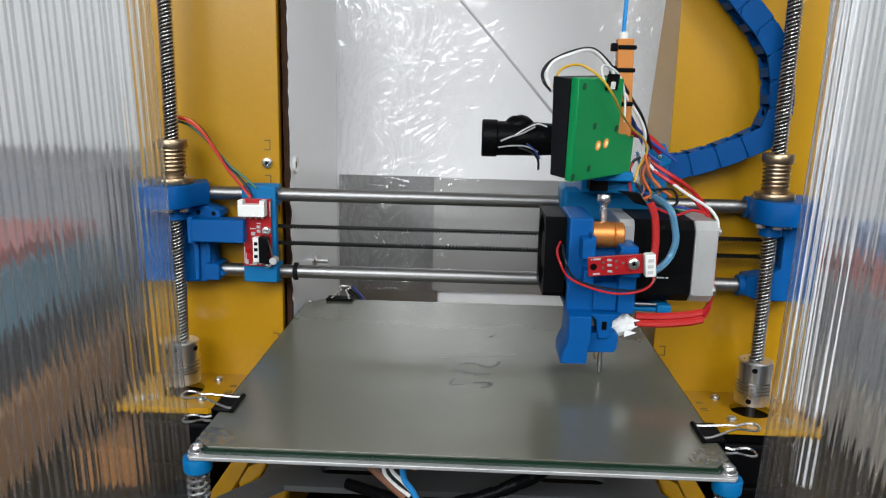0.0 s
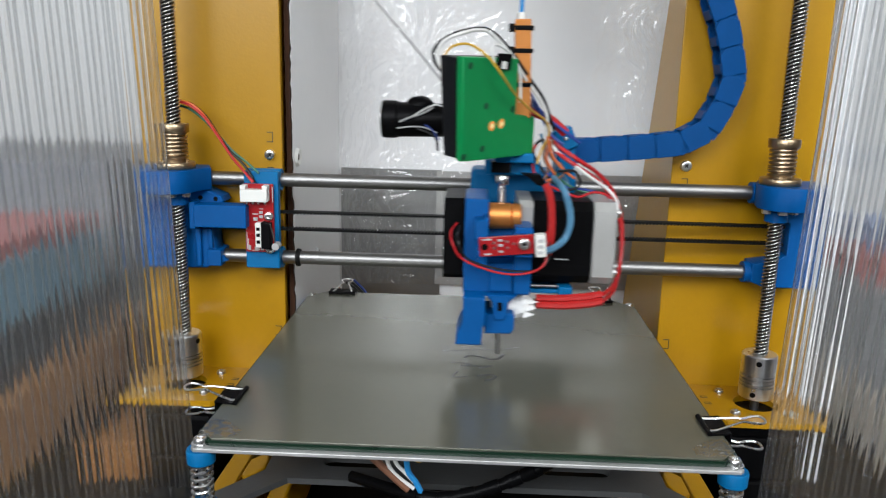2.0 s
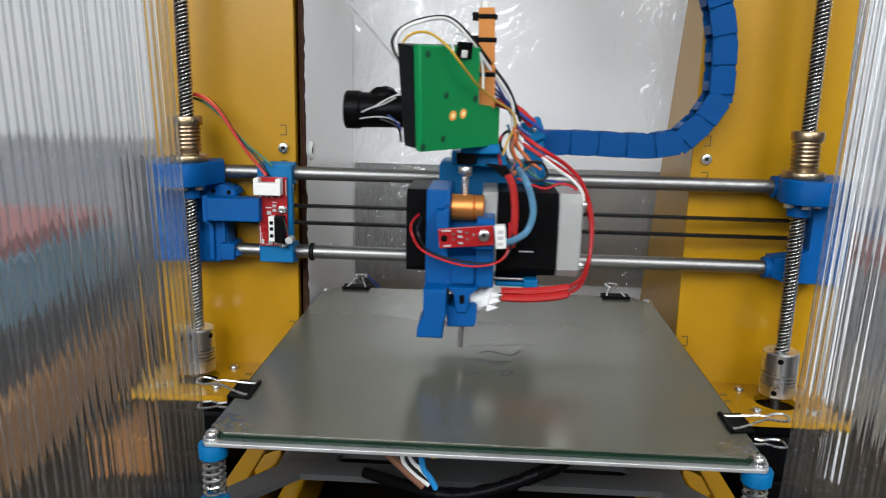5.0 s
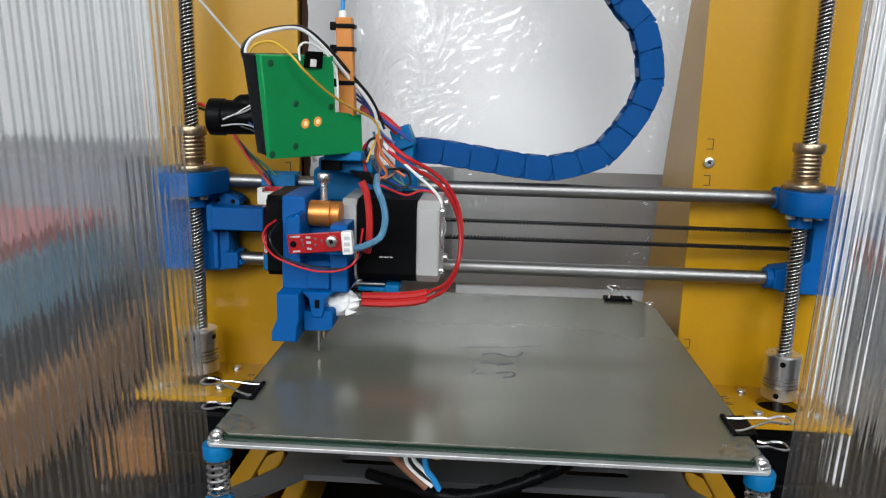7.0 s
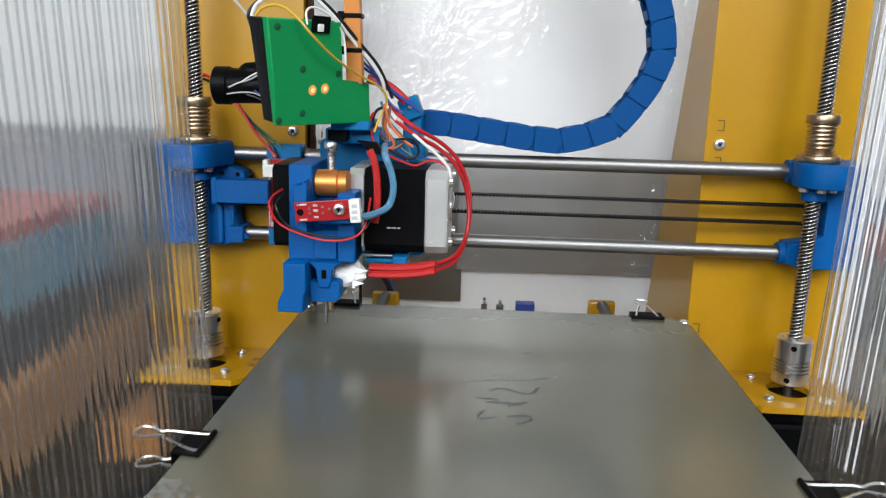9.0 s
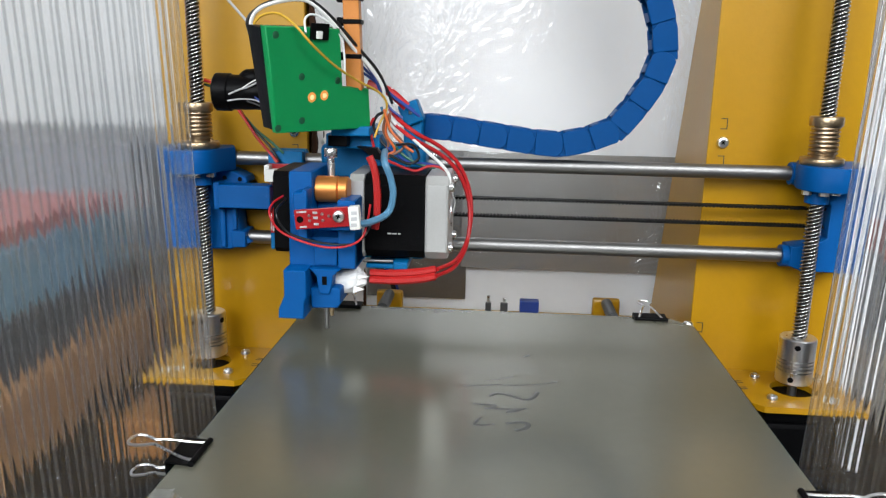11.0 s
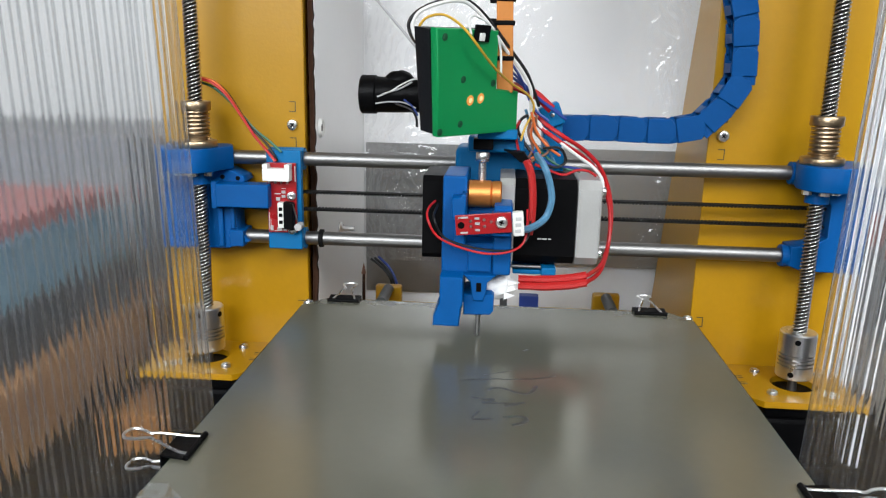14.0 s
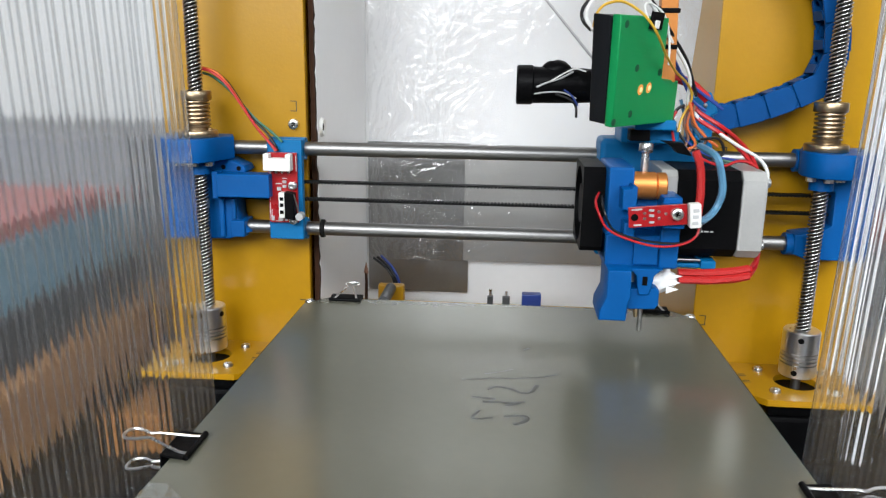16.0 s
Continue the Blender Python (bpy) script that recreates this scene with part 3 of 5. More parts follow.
def x_end(sx):
    X = lambda v: sx * v
    w = 0.1810
    e = 0.0115 if sx > 0 else 0.0040
    bm = bmesh.new()
    prism(bm, [(X(0.1535 + e), -0.004), (X(0.197), -0.004), (X(0.1935), -0.016), (X(0.1885), -0.034), (X(0.183), -0.0415), (X(0.1735), -0.0445), (X(0.164), -0.0425), (X(0.159), -0.036), (X(0.1575), -0.028), (X(0.1485 + e), -0.017)], 0.1715, 0.1845, 0.0009, "z")
    if sx > 0:
        prism(bm, [(X(0.1585 + e), 0.1235), (X(0.1935), 0.1235), (X(0.1955), 0.128), (X(0.1955), 0.1716), (X(0.1600 + e), 0.1716), (X(0.1640 + e), 0.166), (X(w), 0.161), (X(w), 0.143), (X(0.1640 + e), 0.1395), (X(0.1510 + e), 0.1375), (X(0.1510 + e), 0.1265)], -0.0185, -0.0035, 0.0008)
        for z in (0.1778, 0.1312):
            rod(bm, (X(0.1475 + e), -0.012, z), (X(0.170), -0.012, z), 0.0062, 20)
    else:
        # body with a wedge above, a lower socket block and a raised rim
        prism(bm, [(-0.1935, 0.1240), (-0.1575, 0.1245), (-0.1444, 0.1291), (-0.1515, 0.1372), (-0.1520, 0.1482), (-0.1520, 0.1600), (-0.1455, 0.1648), (-0.1467, 0.1677), (-0.1557, 0.1716), (-0.1935, 0.1716)], -0.0185, -0.0035, 0.0008)
        prism(bm, [(-0.1620, 0.1262), (-0.1590, 0.1262), (-0.1590, 0.1490), (-0.1620, 0.1490)], -0.0212, -0.0180, 0.0006)
        prism(bm, [(-0.1545, 0.1370), (-0.1522, 0.1370), (-0.1522, 0.1490), (-0.1545, 0.1490)], -0.0208, -0.0180, 0.0005)
        box(bm, -0.1560, -0.1475, -0.0205, -0.0040, 0.1262, 0.1360, 0.0008)
    rod(bm, (X(0.1695), LY, 0.1640), (X(0.1695), LY, 0.1716), 0.0062, 18)
    end = part("axis_end", bm, BLUE, axis_thing, "blue printed axis end")
    bm = bmesh.new()
    c = (X(0.1695), LY, 0.0)
    prof = [(0.0107, 0.1846), (0.0110, 0.1850), (0.0110, 0.1878), (0.0106, 0.1883), (0.0056, 0.1884), (0.0056, 0.2045), (0.0082, 0.2048), (0.0084, 0.2052), (0.0084, 0.2092), (0.0080, 0.2098), (0.0046, 0.2098)]
    lathe(bm, prof, c, (0, 0, 1), 30)
    nut = part("brass_nut", bm, BRASS, end, "flanged brass anti-backlash nut")
    bm = bmesh.new()
    n = 7
    tube(bm, [(X(0.1695) + 0.0067 * math.cos(2 * math.pi * k / 12), LY + 0.0067 * math.sin(2 * math.pi * k / 12), 0.1890 + 0.0155 * k / (12 * n)) for k in range(12 * n + 1)], 0.0008, 6, 1, False)
    part("nut_spring", bm, BRASS, end)
    for k in range(3):
        a = radians(-150 + 60 * k)
        bm = bmesh.new()
        rod(bm, (c[0] + 0.0085 * math.cos(a), LY + 0.0085 * math.sin(a), 0.1690), (c[0] + 0.0085 * math.cos(a), LY + 0.0085 * math.sin(a), 0.1713), 0.0026, 6)
        part("hex_nut", bm, ZINC, end)
    return end


x_end(1)
left_end = x_end(-1)
bm = bmesh.new()
box(bm, -0.1595, -0.1290, -0.0300, -0.0186, 0.1512, 0.1645, 0.0008)
box(bm, -0.1625, -0.1590, -0.0285, -0.0186, 0.1500, 0.1655, 0.0006)
part("idler_arm", bm, BLUE, left_end)
# Black discs on the face give the shade of the screw holes.
for x, z in ((-0.1590, 0.1668), (-0.1500, 0.1662)):
    bm = bmesh.new()
    lathe(bm, [(0.0014, 0), (0.0013, 0.0003)], (x, -0.0184, z), (0, -1, 0), 12)
    part("screw_hole", bm, BLACK, left_end)

# end stop on the axis
bm = bmesh.new()
box(bm, -0.1322, -0.1122, -0.0215, -0.0165, 0.1262, 0.1835, 0.0008)
for z in (0.1778, 0.1312):
    rod(bm, (-0.1322, -0.012, z), (-0.1122, -0.012, z), 0.0064, 22)
clip_holder = part("sensor_holder", bm, CYAN, axis_thing, "light blue clip on both rods")
bm = bmesh.new()
box(bm, -0.1312, -0.1145, -0.0238, -0.0222, 0.1365, 0.1765, 0.0003)
board = part("circuit_board", bm, RED_PCB, axis_thing, "red end stop circuit board")
bm = bmesh.new()
box(bm, -0.1320, -0.1165, -0.0305, -0.0240, 0.1668, 0.1738, 0.0005)
box(bm, -0.1320, -0.1290, -0.0300, -0.0240, 0.1738, 0.1762, 0.0003)
box(bm, -0.1195, -0.1165, -0.0300, -0.0240, 0.1738, 0.1762, 0.0003)
part("connector", bm, WHITE_PLASTIC, board)
bm = bmesh.new()
prism(bm, [(-0.1205, 0.1400), (-0.1150, 0.1392), (-0.1155, 0.1545), (-0.1205, 0.1550)], -0.0305, -0.0240, 0.0004)
part("microswitch", bm, BLACK, board)
bm = bmesh.new()
box(bm, -0.1242, -0.1207, -0.0290, -0.0240, 0.1402, 0.1545, 0.0003)
sw = part("switch_mount", bm, WHITE_PLASTIC, board)
for z in (0.1435, 0.1475, 0.1510):
    bm = bmesh.new()
    box(bm, -0.1235, -0.1214, -0.0293, -0.0289, z - 0.0010, z + 0.0010, 0.0002)
    part("window", bm, BLACK, sw)
bm = bmesh.new()
tube(bm, [(-0.1160, -0.0285, 0.1545), (-0.1142, -0.0285, 0.1490), (-0.1125, -0.0285, 0.1420)], 0.0005, 6)
part("lever", bm, STEEL, board)
bm = bmesh.new()
rod(bm, (-0.1120, -0.0315, 0.1415), (-0.1120, -0.0255, 0.1415), 0.0021, 14)
part("roller", bm, WIRE["grey"], board)
for x, z in ((-0.1172, 0.1580), (-0.1172, 0.1383)):
    cap_screw("screw", x, -0.0240, z, 0.0026, (0, -1, 0), board)
for k in range(4):
    bm = bmesh.new()
    lathe(bm, [(0.0008, 0), (0.0004, 0.0007)], (-0.1300 + 0.0035 * k, -0.0239, 0.1652), (0, -1, 0), 10)
    part("solder_joint", bm, ZINC, board)
for x, z, w, h in ((-0.1218, 0.1600, 0.0011, 0.0008), (-0.1218, 0.1575, 0.0011, 0.0008), (-0.1250, 0.1560, 0.0012, 0.0010), (-0.1245, 0.1385, 0.0014, 0.0010), (-0.1290, 0.1390, 0.0008, 0.0014), (-0.1215, 0.1388, 0.0009, 0.0012)):
    bm = bmesh.new()
    box(bm, x - w, x + w, -0.0246, -0.0239, z - h, z + h, 0.0001)
    part("component", bm, WIRE["grey"], board)
for x0, x1, z0, z1 in ((-0.1307, -0.1303, 0.138, 0.148), (-0.1307, -0.1303, 0.1495, 0.1565), (-0.1307, -0.1303, 0.158, 0.164), (-0.1298, -0.1295, 0.1392, 0.1442), (-0.1298, -0.1295, 0.1530, 0.1610), (-0.1278, -0.1240, 0.1372, 0.1376), (-0.1230, -0.1205, 0.1618, 0.1622), (-0.1152, -0.1147, 0.166, 0.175), (-0.1270, -0.1235, 0.1586, 0.1592)):
    bm = bmesh.new()
    box(bm, x0, x1, -0.02392, -0.0238, z0, z1)
    part("print_bar", bm, SILVER_INK, board)
SENSOR_WIRES = (
    ("red", [(-0.1251, -0.0262, 0.1777), (-0.1292, -0.0250, 0.1819), (-0.1373, -0.0238, 0.1910), (-0.1453, -0.0226, 0.2022), (-0.1532, -0.0214, 0.2128), (-0.1614, -0.0202, 0.2194), (-0.1692, -0.0190, 0.2217), (-0.1780, -0.0012, 0.2207)]),
    ("orange", [(-0.1261, -0.0250, 0.1775), (-0.1302, -0.0238, 0.1824), (-0.1383, -0.0226, 0.1915), (-0.1459, -0.0214, 0.2031), (-0.1536, -0.0202, 0.2137), (-0.1608, -0.0190, 0.2200), (-0.1696, -0.0178, 0.2223), (-0.1780, -0.0012, 0.2207)]),
    ("black", [(-0.1249, -0.0238, 0.1774), (-0.1307, -0.0226, 0.1863), (-0.1411, -0.0214, 0.1967), (-0.1499, -0.0202, 0.2095), (-0.1549, -0.0190, 0.2155), (-0.1622, -0.0178, 0.2206), (-0.1701, -0.0166, 0.2217), (-0.1780, -0.0012, 0.2207)]),
    ("green", [(-0.1228, -0.0226, 0.1824), (-0.1301, -0.0214, 0.1884), (-0.1383, -0.0202, 0.1944), (-0.1465, -0.0190, 0.2030), (-0.1546, -0.0178, 0.2112), (-0.1629, -0.0166, 0.2172), (-0.1707, -0.0154, 0.2198), (-0.1780, -0.0012, 0.2207)]),
)
for col, pts in SENSOR_WIRES:
    bm = bmesh.new()
    tube(bm, pts, 0.00075, 7)
    part("sensor_wire", bm, WIRE[col], axis_thing)

# ---- heated bed ----
BED = (0, -0.0745, 0.0945)
bed = thing("heated_bed", BED, "square aluminium print bed with a greenish glass plate", "print bed")
bm = bmesh.new()
prism(bm, [(-0.1075, -0.1828), (-0.1060, -0.1845), (0.1060, -0.1845), (0.1075, -0.1828), (0.1075, 0.034), (0.1060, 0.0355), (-0.1060, 0.0355), (-0.1075, 0.034)], 0.0962, 0.0978, 0.0003, "z")
part("bed_plate", bm, ALU_RAW, bed, "sawn aluminium bed plate")
CUT = [(-0.1068, -0.1755), (-0.1005, -0.1818), (0.1005, -0.1818), (0.1068, -0.1755), (0.1065, 0.024), (0.0960, 0.0365), (-0.0960, 0.0365), (-0.1065, 0.024)]
bm = bmesh.new()
prism(bm, CUT, 0.0979, 0.1003, 0.0, "z")
part("glass_edge", bm, GLASS_EDGE, bed, "dark green glass edge")
bm = bmesh.new()
prism(bm, [(x * 0.9925, -0.0727 + (y + 0.0727) * 0.9935) for x, y in CUT], 0.1003, 0.1010, 0.0001, "z")
part("glass_plate", bm, BED_GLASS, bed, "matt greenish grey glass plate with marker scribble")


CORNER_TAPE = clear_sheet("crumpled_clear_tape", (0.94, 0.94, 0.94), 0.10, 2.0, 0.18)
for sx in (-1, 1):
    bm = bmesh.new()
    n = 12
    rows = []
    for j in range(n + 1):
        row = []
        for i in range(n + 1):
            x, y = sx * (0.0895 + 0.0160 * i / n), -0.1805 + 0.0150 * j / n
            lump = 0.0016 * abs(noise.noise(Vector((x * 330, y * 330, 2.0 + sx)))) + 0.0008 * abs(noise.noise(Vector((x * 900, y * 900, 5.0))))
            row.append(bm.verts.new((x, y, 0.1013 + lump)))
        rows.append(row)
    for j in range(n):
        for i in range(n):
            if i - j > -5:
                bm.faces.new((rows[j][i], rows[j][i + 1], rows[j + 1][i + 1], rows[j + 1][i]))
    bmesh.ops.delete(bm, geom=[v for v in bm.verts if not v.link_faces], context="VERTS")
    part("corner_tape", bm, CORNER_TAPE, bed, "crumpled clear tape over the glass corner")


def spring(x, y, z0, z1, r, turns, wire):
    bm = bmesh.new()
    tube(bm, [(x + r * math.cos(2 * math.pi * k / 14), y + r * math.sin(2 * math.pi * k / 14), z0 + (z1 - z0) * k / (14 * turns)) for k in range(14 * turns + 1)], wire, 7, 1, False)
    return bm


for x in (-0.1045, 0.1045):
    for y in (-0.180, 0.031):
        bm = bmesh.new()
        lathe(bm, [(0.0036, 0.0979), (0.0036, 0.0984), (0.0028, 0.0985), (0.0028, 0.1000), (0.0022, 0.1009), (0.0013, 0.1010), (0.0012, 0.1003)], (x, y, 0), (0, 0, 1), 20)
        part("levelling_screw", bm, ZINC, bed)
        bm = bmesh.new()
        lathe(bm, [(0.0048, 0.0898), (0.0056, 0.0904), (0.0058, 0.0953), (0.0054, 0.0961)], (x, y, 0), (0, 0, 1), 22)
        part("spring_cup", bm, CYAN, bed)
        part("bed_spring", spring(x, y, 0.0732, 0.0900, 0.0040, 6, 0.0007), ZINC, bed)
        bm = bmesh.new()
        rod(bm, (x, y, 0.060), (x, y, 0.0960), 0.0015, 10)
        part("spring_bolt", bm, ZINC, bed)
        bm = bmesh.new()
        lathe(bm, [(0.0048, 0.0655), (0.0057, 0.0662), (0.0057, 0.0724), (0.0048, 0.0732)], (x, y, 0), (0, 0, 1), 18)
        part("spring_nut", bm, CYAN, bed)


def holed_plate(bm, outer, holes, z0, z1):
    loops = [outer] + holes
    low = None
    for z in (z0, z1):
        rings = [[bm.verts.new((x, y, z)) for x, y in lp] for lp in loops]
        edges = [bm.edges.new((r[k], r[(k + 1) % len(r)])) for r in rings for k in range(len(r))]
        bmesh.ops.triangle_fill(bm, edges=edges, use_beauty=True)
        if low:
            for a, b in zip(low, rings):
                for k in range(len(a)):
                    bm.faces.new((a[k], a[(k + 1) % len(a)], b[(k + 1) % len(a)], b[k]))
        low = rings


def slot_outline(x0, x1, y, r, n=8):
    out = []
    for k in range(n + 1):
        a = -math.pi / 2 + math.pi * k / n
        out.append((x1 + r * math.cos(a), y + r * math.sin(a)))
    for k in range(n + 1):
        a = math.pi / 2 + math.pi * k / n
        out.append((x0 + r * math.cos(a), y + r * math.sin(a)))
    return out


bm = bmesh.new()
holed_plate(bm, [(-0.112, -0.186), (-0.106, -0.186), (-0.101, -0.166), (-0.080, -0.1415), (0.080, -0.1415), (0.101, -0.166), (0.106, -0.186), (0.112, -0.186), (0.112, -0.160), (0.092, -0.135), (0.092, 0.002), (0.112, 0.022), (0.112, 0.037), (-0.112, 0.037), (-0.112, 0.022), (-0.092, 0.002), (-0.092, -0.135), (-0.112, -0.160)],
            [slot_outline(-0.062, -0.040, -0.1245, 0.0045), slot_outline(0.040, 0.064, -0.1245, 0.0045), slot_outline(-0.05, 0.05, -0.07, 0.03)], 0.0600, 0.0628)
part("bed_carriage", bm, GREYPLATE, bed, "grey plate with slots under the bed")
for col, pts, r in (("brown", [(-0.0408, -0.1650, 0.0899), (-0.0349, -0.1650, 0.0842), (-0.0289, -0.1650, 0.0785), (-0.0229, -0.1650, 0.0731)], 0.0016), ("white", [(-0.0323, -0.1650, 0.0895), (-0.0308, -0.1650, 0.0831), (-0.0265, -0.1650, 0.0781), (-0.0205, -0.1650, 0.0737)], 0.0009), ("white", [(-0.0295, -0.1650, 0.0896), (-0.0278, -0.1650, 0.0845), (-0.0237, -0.1650, 0.0803), (-0.0182, -0.1650, 0.0744)], 0.0009), ("sky", [(-0.0238, -0.1650, 0.0865), (-0.0228, -0.1650, 0.0809), (-0.0199, -0.1650, 0.0769), (-0.0174, -0.1650, 0.0720)], 0.0013), ("yellow", [(-0.0219, -0.1650, 0.0874), (-0.0183, -0.1650, 0.0862), (-0.0160, -0.1650, 0.0884)], 0.0006)):
    wire_bm = bmesh.new()
    tube(wire_bm, pts, r, 8)
    part("bed_wire", wire_bm, WIRE[col], bed)
bm = bmesh.new()
CABLE = [(0.060, -0.120, 0.0900), (0.045, -0.150, 0.0885), (0.0327, -0.165, 0.0864), (0.0238, -0.165, 0.0813), (0.0103, -0.165, 0.0749), (-0.0058, -0.165, 0.0702), (-0.0170, -0.165, 0.0700), (-0.030, -0.158, 0.0690), (-0.050, -0.145, 0.0670)]
tube(bm, CABLE, 0.0026, 10)
wrap = part("cable_wrap", bm, TAPE, bed, "black spiral wrapped cable")
line = smooth_line(CABLE, 8)
for k in range(6, 52, 5):
    bm = bmesh.new()
    d = (line[k + 1] - line[k - 1]).normalized()
    rod(bm, line[k] - d * 0.0034, line[k] + d * 0.0028, 0.0030, 12)
    part("spiral_turn", bm, TAPE, wrap)
STROKES = [
    (0.0005, [(-0.0129, -0.0709), (-0.0046, -0.0698), (0.0007, -0.0680), (0.0074, -0.0678), (0.0182, -0.0658), (0.0276, -0.0616)]),
    (0.0010, [(-0.0014, -0.0806), (0.0011, -0.0774), (0.0058, -0.0780), (0.0101, -0.0809), (0.0138, -0.0822), (0.0166, -0.0796), (0.0187, -0.0736)]),
    (0.0008, [(-0.0080, -0.0881), (-0.0039, -0.0887), (0.0011, -0.0891), (-0.0011, -0.0921)]),
    (0.0009, [(-0.0034, -0.0923), (0.0029, -0.0921), (0.0085, -0.0920), (0.0136, -0.0903)]),
    (0.0011, [(0.0056, -0.0949), (0.0085, -0.0936), (0.0114, -0.0916)]),
    (0.0007, [(-0.0044, -0.1002), (-0.0062, -0.1048), (-0.0065, -0.1073), (-0.0033, -0.1074), (0.0009, -0.1059)]),
    (0.0011, [(0.0052, -0.1050), (0.0095, -0.1035), (0.0127, -0.1036), (0.0137, -0.1059), (0.0119, -0.1089), (0.0086, -0.1107)]),
    (0.0007, [(0.0141, -0.0334), (0.0165, -0.0309)]),
    (0.0004, [(-0.0035, -0.0642), (0.0025, -0.0615), (0.0087, -0.0576)]),
]
for width, stroke in STROKES:
    bm = bmesh.new()
    tube(bm, [(x, y, 0.10102) for x, y in stroke], width, 6)
    bmesh.ops.scale(bm, vec=(1, 1, 0.08), verts=bm.verts, space=Matrix.Translation((0, 0, -0.10102)))
    part("marker_stroke", bm, FADED, bed)


# ---- binder clips ----
def binder_clip(at, turn, label, lift=4):
    """A clip whose jaws point along its +x; its handles point along -x."""
    ob = thing("binder_clip", (0, 0, 0), label, "binder clip", "clips on the bed")
    L, small = 0.0088, 0.88
    bm = bmesh.new()
    for up in (1, -1):
        o = [(0.0048, up * 0.0022), (0.0048, up * 0.0030), (-0.0046, up * 0.0038), (-0.0046, up * 0.0030)]
        prism(bm, o, -L, L, 0.0)
        rod(bm, (0.0050, -L, up * 0.0031), (0.0050, L, up * 0.0031), 0.0012, 10)
    box(bm, -0.0052, -0.0045, -L, L, -0.0038, 0.0038, 0.0002)
    bmesh.ops.scale(bm, vec=(small, 1, small), verts=bm.verts)
    part("clip_body", bm, BLACK_METAL, ob, "black spring steel body")
    for up in (1, -1):
        bm = bmesh.new()
        zz = lambda x: up * (0.0034 + (0.005 - x) * math.tan(radians(lift if up > 0 else 3)))
        pts = [(0.0048, 0.0062), (0.0, 0.0055), (-0.010, 0.0026), (-0.0135, 0.0016), (-0.0175, 0.0033), (-0.0212, 0.0036), (-0.0230, 0.0016)]
        full = pts + [(-0.0230, -0.0016)] + [(x, -y) for x, y in pts[-2::-1]]
        tube(bm, [(x, y, zz(x) + (up * 0.0016 if x < -0.004 else 0)) for x, y in full], 0.00058, 7, 5)
        bmesh.ops.scale(bm, vec=(small, 1, small), verts=bm.verts)
        part("wire_handle", bm, ZINC, ob, "bright bent wire handle")
    ob.matrix_basis = Matrix.Translation(at) @ Matrix.Rotation(radians(turn), 4, "Z")
    return ob


CLIPS = [
    (binder_clip((-0.1045, -0.141, 0.0992), 0, "black binder clip with wire handles on the bed's edge"), Vector((-0.1045, -0.141, 0.0992)), 0),
    (binder_clip((0.1045, -0.153, 0.0992), 180, "black binder clip with wire handles on the bed's edge"), Vector((0.1045, -0.153, 0.0992)), 180),
    (binder_clip((-0.0845, 0.0345, 0.0992), -90, "black binder clip with a raised handle on the bed's back edge", 3), Vector((-0.0845, 0.0345, 0.0992)), -90),
    (binder_clip((0.0845, 0.0345, 0.0992), -90, "black binder clip with a raised handle on the bed's back edge", 3), Vector((0.0845, 0.0345, 0.0992)), -90),
]

# ---- carriage ----
CAR = (0, -0.012, 0.131)
car = thing("print_carriage", CAR, "blue plastic printer carriage with motor, fan, probe and many wires", "printer carriage")


def wire(name, pts, r, mat, label="", seg=7, parent=None):
    bm = bmesh.new()
    tube(bm, pts, r, seg, 6)
    return part(name, bm, mat, parent or car, label)


# bearing block round the rods
bm = bmesh.new()
box(bm, -0.0245, 0.0340, -0.0310, -0.0055, 0.1690, 0.1890, 0.003, seg=3)
box(bm, -0.0245, 0.0340, -0.0290, -0.0060, 0.1245, 0.1378, 0.003, seg=3)
box(bm, -0.0200, 0.0300, -0.0270, -0.0180, 0.1378, 0.1690, 0.001)
part("bearing_block", bm, CYAN, car, "light blue printed bearing block")
bm = bmesh.new()
box(bm, 0.0080, 0.0240, -0.0720, -0.0330, 0.1304, 0.1326, 0.0006)
box(bm, 0.0222, 0.0295, -0.0735, -0.0330, 0.1302, 0.1344, 0.0008)
part("motor_shelf", bm, CYAN, car)
bm = bmesh.new()
rod(bm, (0.0065, -0.0715, 0.1343), (0.0220, -0.0715, 0.1343), 0.0009, 12)
part("shelf_rod", bm, STEEL, car)


def motor_section(x0, x1, cut, mat, name, bevel):
    y0, y1, z0, z1 = -0.0745, -0.0325, 0.1363, 0.1785
    bm = bmesh.new()
    prism(bm, [(y0 + cut, z0), (y1 - cut, z0), (y1, z0 + cut), (y1, z1 - cut), (y1 - cut, z1), (y0 + cut, z1), (y0, z1 - cut), (y0, z0 + cut)], x0, x1, bevel, "x")
    return part(name, bm, mat, car)


motor_section(0.0002, 0.0078, 0.0030, CAST, "motor_flange", 0.0006)
mbody = motor_section(0.0080, 0.0378, 0.0045, BLACK_METAL, "motor_body", 0.0003)
cap = motor_section(0.0380, 0.0500, 0.0042, CAST, "motor_end_cap", 0.0014)
for dy in (-0.0155, 0.0155):
    for dz in (-0.0155, 0.0155):
        cap_screw("screw", 0.0500, -0.0535 + dy, 0.1574 + dz, 0.0026, (1, 0, 0), cap)
bm = bmesh.new()
lathe(bm, [(0.0075, 0), (0.0075, 0.0006), (0.006, 0.0006), (0.0025, 0.0002)], (0.0500, -0.0535, 0.1574), (1, 0, 0), 24)
part("bearing_seat", bm, ZINC, cap)
